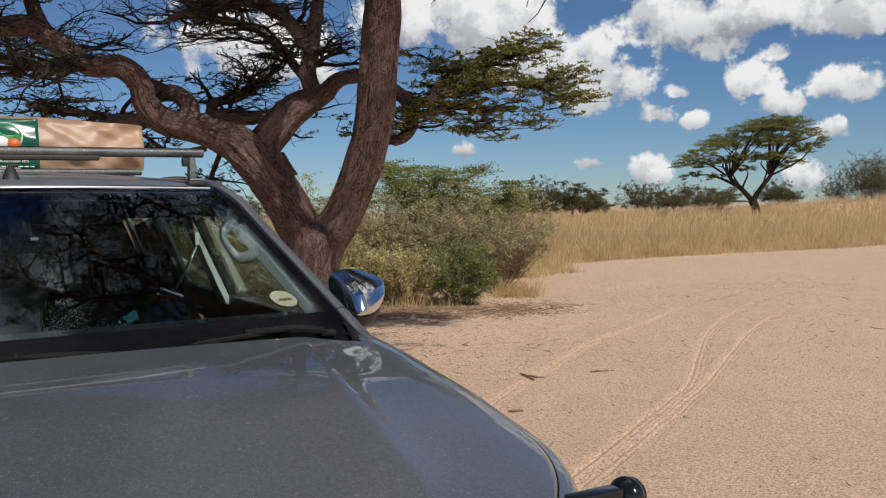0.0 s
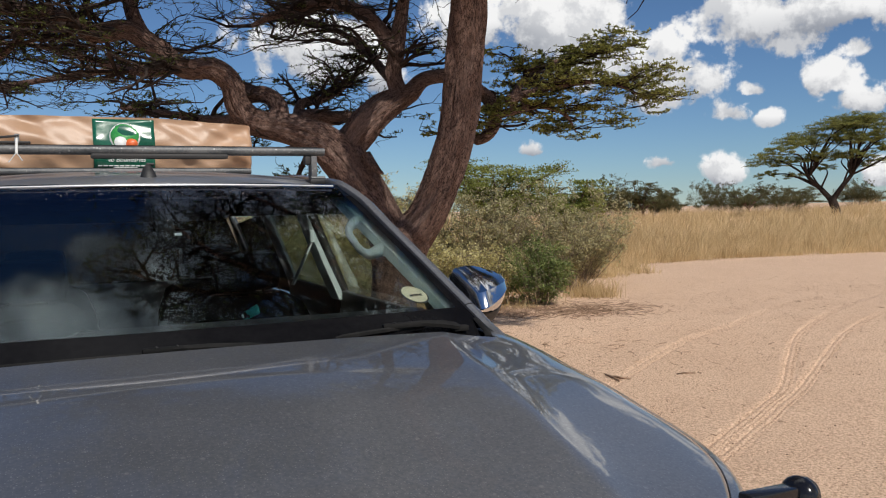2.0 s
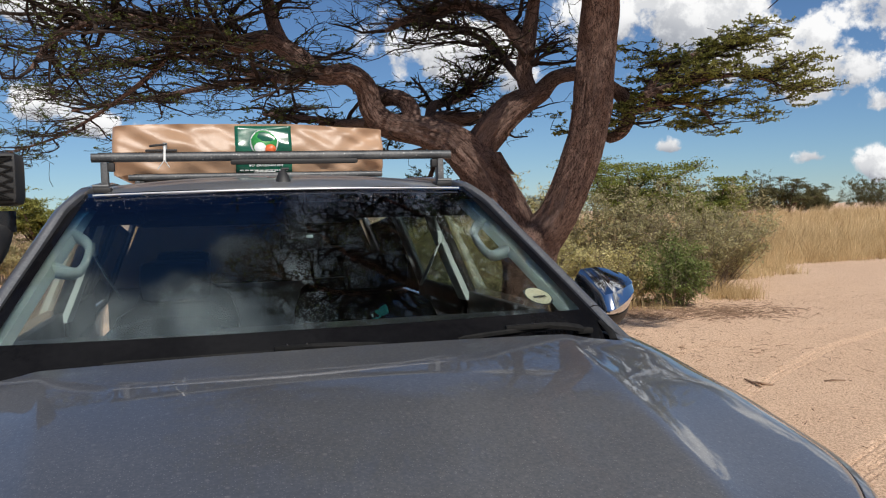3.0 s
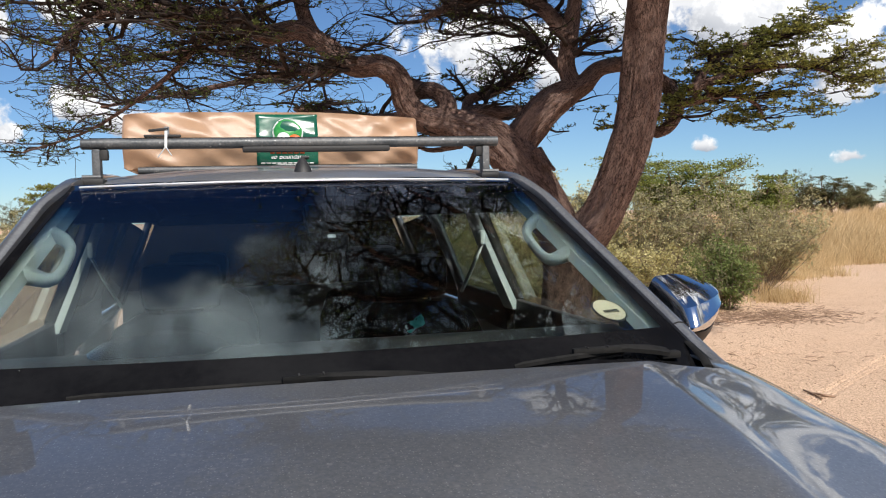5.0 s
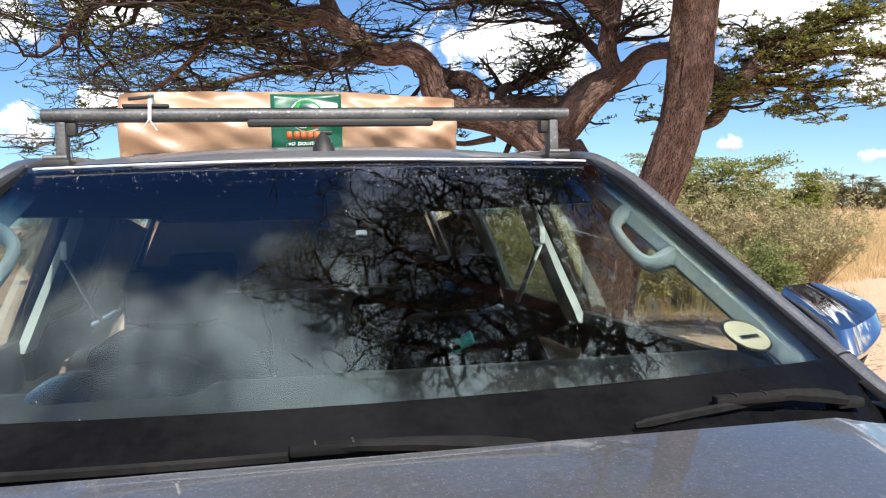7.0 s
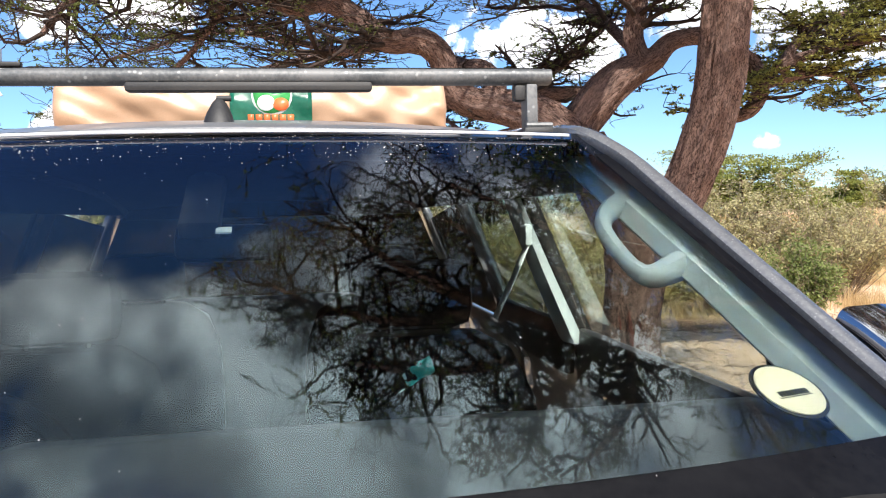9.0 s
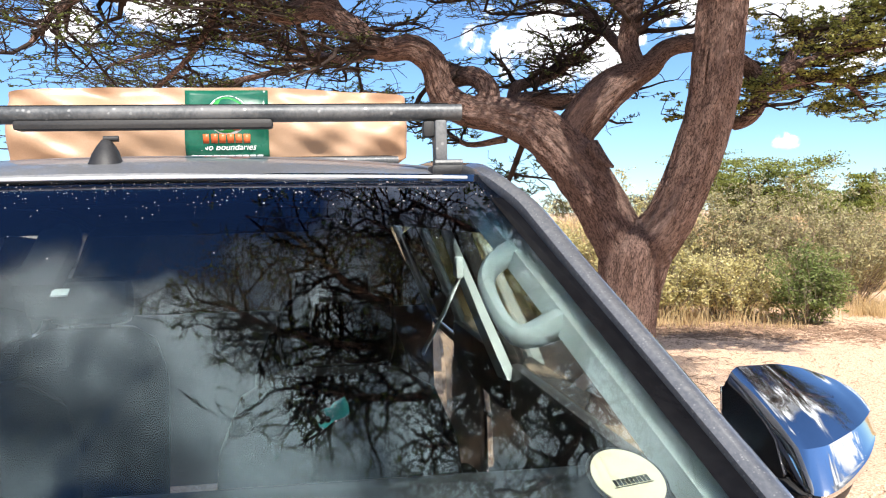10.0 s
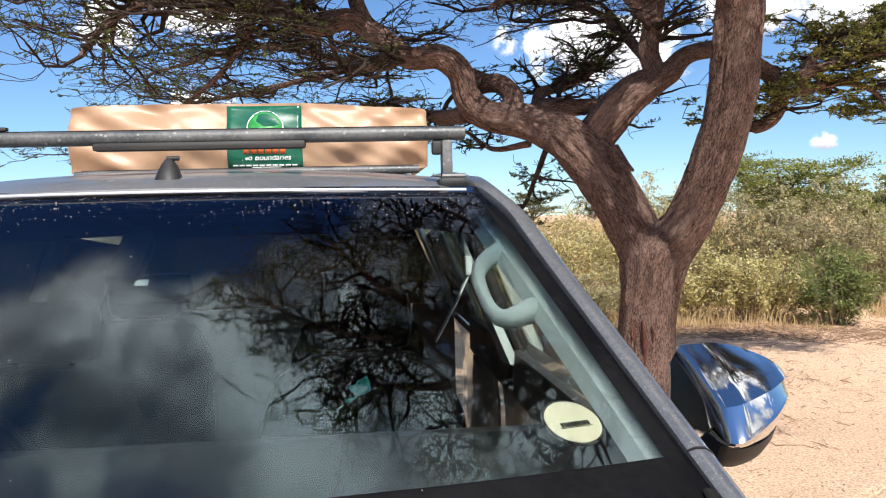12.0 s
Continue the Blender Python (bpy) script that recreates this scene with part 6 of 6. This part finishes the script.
lone_tree(28.3, 80.0, 0.45)
flat_tree(22, -0.75, 20.5, 3.75, 2.2, 0.09, LEAF_YOUNG, "young flat-crowned yellow-green acacia among the bushes", 1.7, 2.6, 0.0, 0.0, 0.3)
flat_tree(23, 1.2, 22.5, 2.8, 1.5, 0.08, LEAF_YOUNG, "small yellow-green acacia behind the bushes", 2.0, 2.4, 0.0, 0.0, 0.3)
flat_tree(24, -17.8, 21.0, 3.3, 1.6, 0.09, LEAF_SUN, "small yellow-green acacia by the track", 2.2, 2.0, 0.0, 0.0, 0.3)
bush(25, 49.5, 100.0, 5.4, 6.0, 20000, LEAF_FAR, 3.6, 230, 0.15, "tall dark thorn thicket in the far grass", 1.3)
bush(26, 46.0, 103.0, 2.6, 4.0, 4000, LEAF_FAR, 3.6, 70, 0.4, "dark thorn thicket in the far grass", 1.1)
flat_tree(29, -8.5, 19.0, 3.2, 1.8, 0.09, LEAF_SUN, "small yellow-green acacia behind the bushes", 2.0, 2.4, 0.0, 0.0, 0.3)
rng = random.Random(77)
FAR = [(6.5, 84, 3.4, 3.2), (9.0, 88, 4.8, 2.8), (12.5, 90, 5.2, 3.2), (15.0, 96, 3.0, 2.0), (18.5, 110, 4.4, 2.8), (23.5, 108, 5.2, 3.6), (27.0, 105, 4.2, 3.8), (31.0, 112, 4.0, 4.0), (37.0, 118, 3.6, 3.6), (42.0, 112, 3.4, 3.0), (2.0, 86, 4.2, 3.5), (-4.0, 92, 4.0, 4.0), (-11.0, 90, 4.6, 4.0), (-19.0, 88, 4.0, 4.2), (-28.0, 90, 4.6, 4.5), (-38.0, 84, 4.4, 4.0), (-50.0, 80, 4.8, 4.5), (-60.0, 66, 4.2, 4.5), (56.0, 96, 5.0, 4.5), (64.0, 92, 5.4, 5.0)]
for k, (x, y, h, sp) in enumerate(FAR):
    zz = float(ground_height(np.array(float(x)), np.array(float(y))))
    if k % 2 == 0:
        flat_tree(40 + k, x, y, h * 0.95, sp, 0.16, LEAF_FAR, "distant dark thorn tree along the grass horizon", 3.6, 1.3, rng.uniform(-0.2, 0.2), zz, rng.uniform(0.08, 0.2), 3.0)
    else:
        bush(40 + k, x, y, sp, h * 0.95, 11500, LEAF_FAR, 3.4, 80, 0.25, "distant dark thorn thicket along the grass horizon", zz)
        bush(70 + k, x + sp * 0.9, y + 3, sp * 0.9, h * 0.62, 5500, LEAF_FAR, 3.4, 60, 0.25, "distant dark thorn thicket along the grass horizon", zz)


def build_grass():
    """Tall dry grass from the edge of the sand out to the far trees."""
    rng = np.random.default_rng(8)
    verts, faces = [], []

    def edge(x):
        return np.interp(x, [-60, -20, -8, -3, 1.5, 4.5, 8.3, 11.7, 14.0, 16.0, 60], [24, 22.5, 22, 22, 22.5, 25.6, 27.2, 28.8, 29.8, 31.0, 44])

    def band(count, near, depth, x0, x1, h0, h1, width, tufts, low=0.35):
        cx = rng.uniform(x0, x1, tufts)
        cy = edge(cx) + near + depth * rng.uniform(0, 1, tufts) ** 1.4
        i = rng.integers(0, tufts, count)
        x = cx[i] + rng.normal(0, 0.16, count)
        y = cy[i] + rng.normal(0, 0.16, count)
        h = rng.uniform(h0, h1, count) * (0.32 + 1.12 * rng.random(tufts)[i]) * np.clip(low + (y - edge(x)) / 3.0, low, 1.0)
        z = ground_height(x, y)
        lx, ly = (rng.normal(0.1, 0.3, count) + rng.normal(0, 0.34, tufts)[i]) * h, rng.normal(0, 0.25, count) * h
        w = width * rng.uniform(0.6, 1.4, count)
        a = rng.uniform(0, math.pi, count)
        wx, wy = np.cos(a) * w, np.sin(a) * w * 0.5
        b0 = np.stack([x - wx, y - wy, z - 0.03], 1)
        b1 = np.stack([x + wx, y + wy, z - 0.03], 1)
        m0 = np.stack([x - wx * 0.7 + lx * 0.35, y + ly * 0.35, z + h * 0.6], 1)
        m1 = np.stack([x + wx * 0.7 + lx * 0.35, y + ly * 0.35, z + h * 0.6], 1)
        t0 = np.stack([x + lx, y + ly, z + h], 1)
        base = sum(len(q) for q in verts)
        verts.append(np.stack([b0, b1, m1, m0, t0], 1).reshape(-1, 3))
        k = base + np.arange(count) * 5
        for q in np.stack([k, k + 1, k + 2, k + 3], 1):
            faces.append(tuple(q))
        for q in np.stack([k + 3, k + 2, k + 4], 1):
            faces.append(tuple(q))

    band(100000, 0.0, 9.0, -12, 34, 0.35, 0.95, 0.0065, 2700)
    band(90000, 7.0, 55.0, -35, 75, 0.4, 1.0, 0.018, 8000)
    band(12000, -3.0, 3.0, -9, 3, 0.2, 0.6, 0.008, 700)
    band(9000, 0.5, 12.0, -40, -12, 0.4, 0.8, 0.014, 900)
    band(7000, -8.4, 4.5, -8, 0.2, 0.12, 0.5, 0.005, 700, 0.7)
    band(700, -6.9, 1.0, 0.9, 1.5, 0.15, 0.40, 0.005, 26, 1.0)
    me = bpy.data.meshes.new("dry_grass")
    me.from_pydata(np.concatenate(verts), [], faces)
    me.update()
    me.materials.append(STRAW)
    return tagged(new("dry_grass", me), "tall dry straw-coloured grass", "grass", kind="stuff")


build_grass()


def litter():
    """Dead twigs, leaf litter and pods strewn over the sand."""
    rng = random.Random(4)
    sticks = Shape()

    def stick(x, y, l, r):
        a = rng.uniform(0, math.pi)
        z = 0.004 + float(ground_height(np.array(x), np.array(y)))
        d = Vector((math.cos(a), math.sin(a), 0))
        p = Vector((x, y, z))
        sticks.tube([p - d * l / 2, p + Vector((rng.gauss(0, l * 0.08), rng.gauss(0, l * 0.08), 0.006)), p + d * l / 2 + Vector((0, 0, rng.uniform(0, 0.02)))], [r, r, r * 0.6], 4)

    for _ in range(900):
        x, y = rng.uniform(-5, 9), 4 + 16 * rng.random() ** 0.9
        stick(x, y, rng.uniform(0.012, 0.05), rng.uniform(0.0015, 0.003))
    for _ in range(9000):
        x, y = rng.uniform(-2, 8), 3.5 + 14 * rng.random() ** 0.8
        r = rng.uniform(0.002, 0.006)
        sticks.box((x, y, r * 0.4), (r * rng.uniform(1, 2.4), r * 1.6, r), Matrix.Rotation(rng.uniform(0, 3), 3, "Z"))
    for _ in range(1300):
        a, r = rng.uniform(0, 6.28), abs(rng.gauss(0, 1.2))
        stick(-1.6 + r * math.cos(a) * 1.3, 9.6 + r * math.sin(a) * 1.2, rng.uniform(0.02, 0.14), rng.uniform(0.0015, 0.004))
    for _ in range(5600):
        x = min(rng.gauss(-1.4, 1.7), rng.uniform(0.8, 2.4))
        stick(x, 13.6 + 0.12 * x + rng.gauss(0, 0.38 + 0.25 * rng.random()), rng.uniform(0.03, 0.20), rng.uniform(0.002, 0.004))
    for _ in range(22):
        stick(rng.uniform(-2, 8), rng.uniform(5, 15), rng.uniform(0.08, 0.2), rng.uniform(0.003, 0.005))
    for x, y, l in ((0.76, 8.03, 0.34), (0.85, 8.0, 0.2), (1.5, 8.2, 0.2), (0.55, 6.6, 0.12)):
        stick(x, y, l, 0.012)
    ob = part("leaf_litter", sticks, LITTER, None, sharp=0)
    tagged(ob, "dry twigs and leaf litter strewn on the sand", "litter", kind="stuff")


litter()
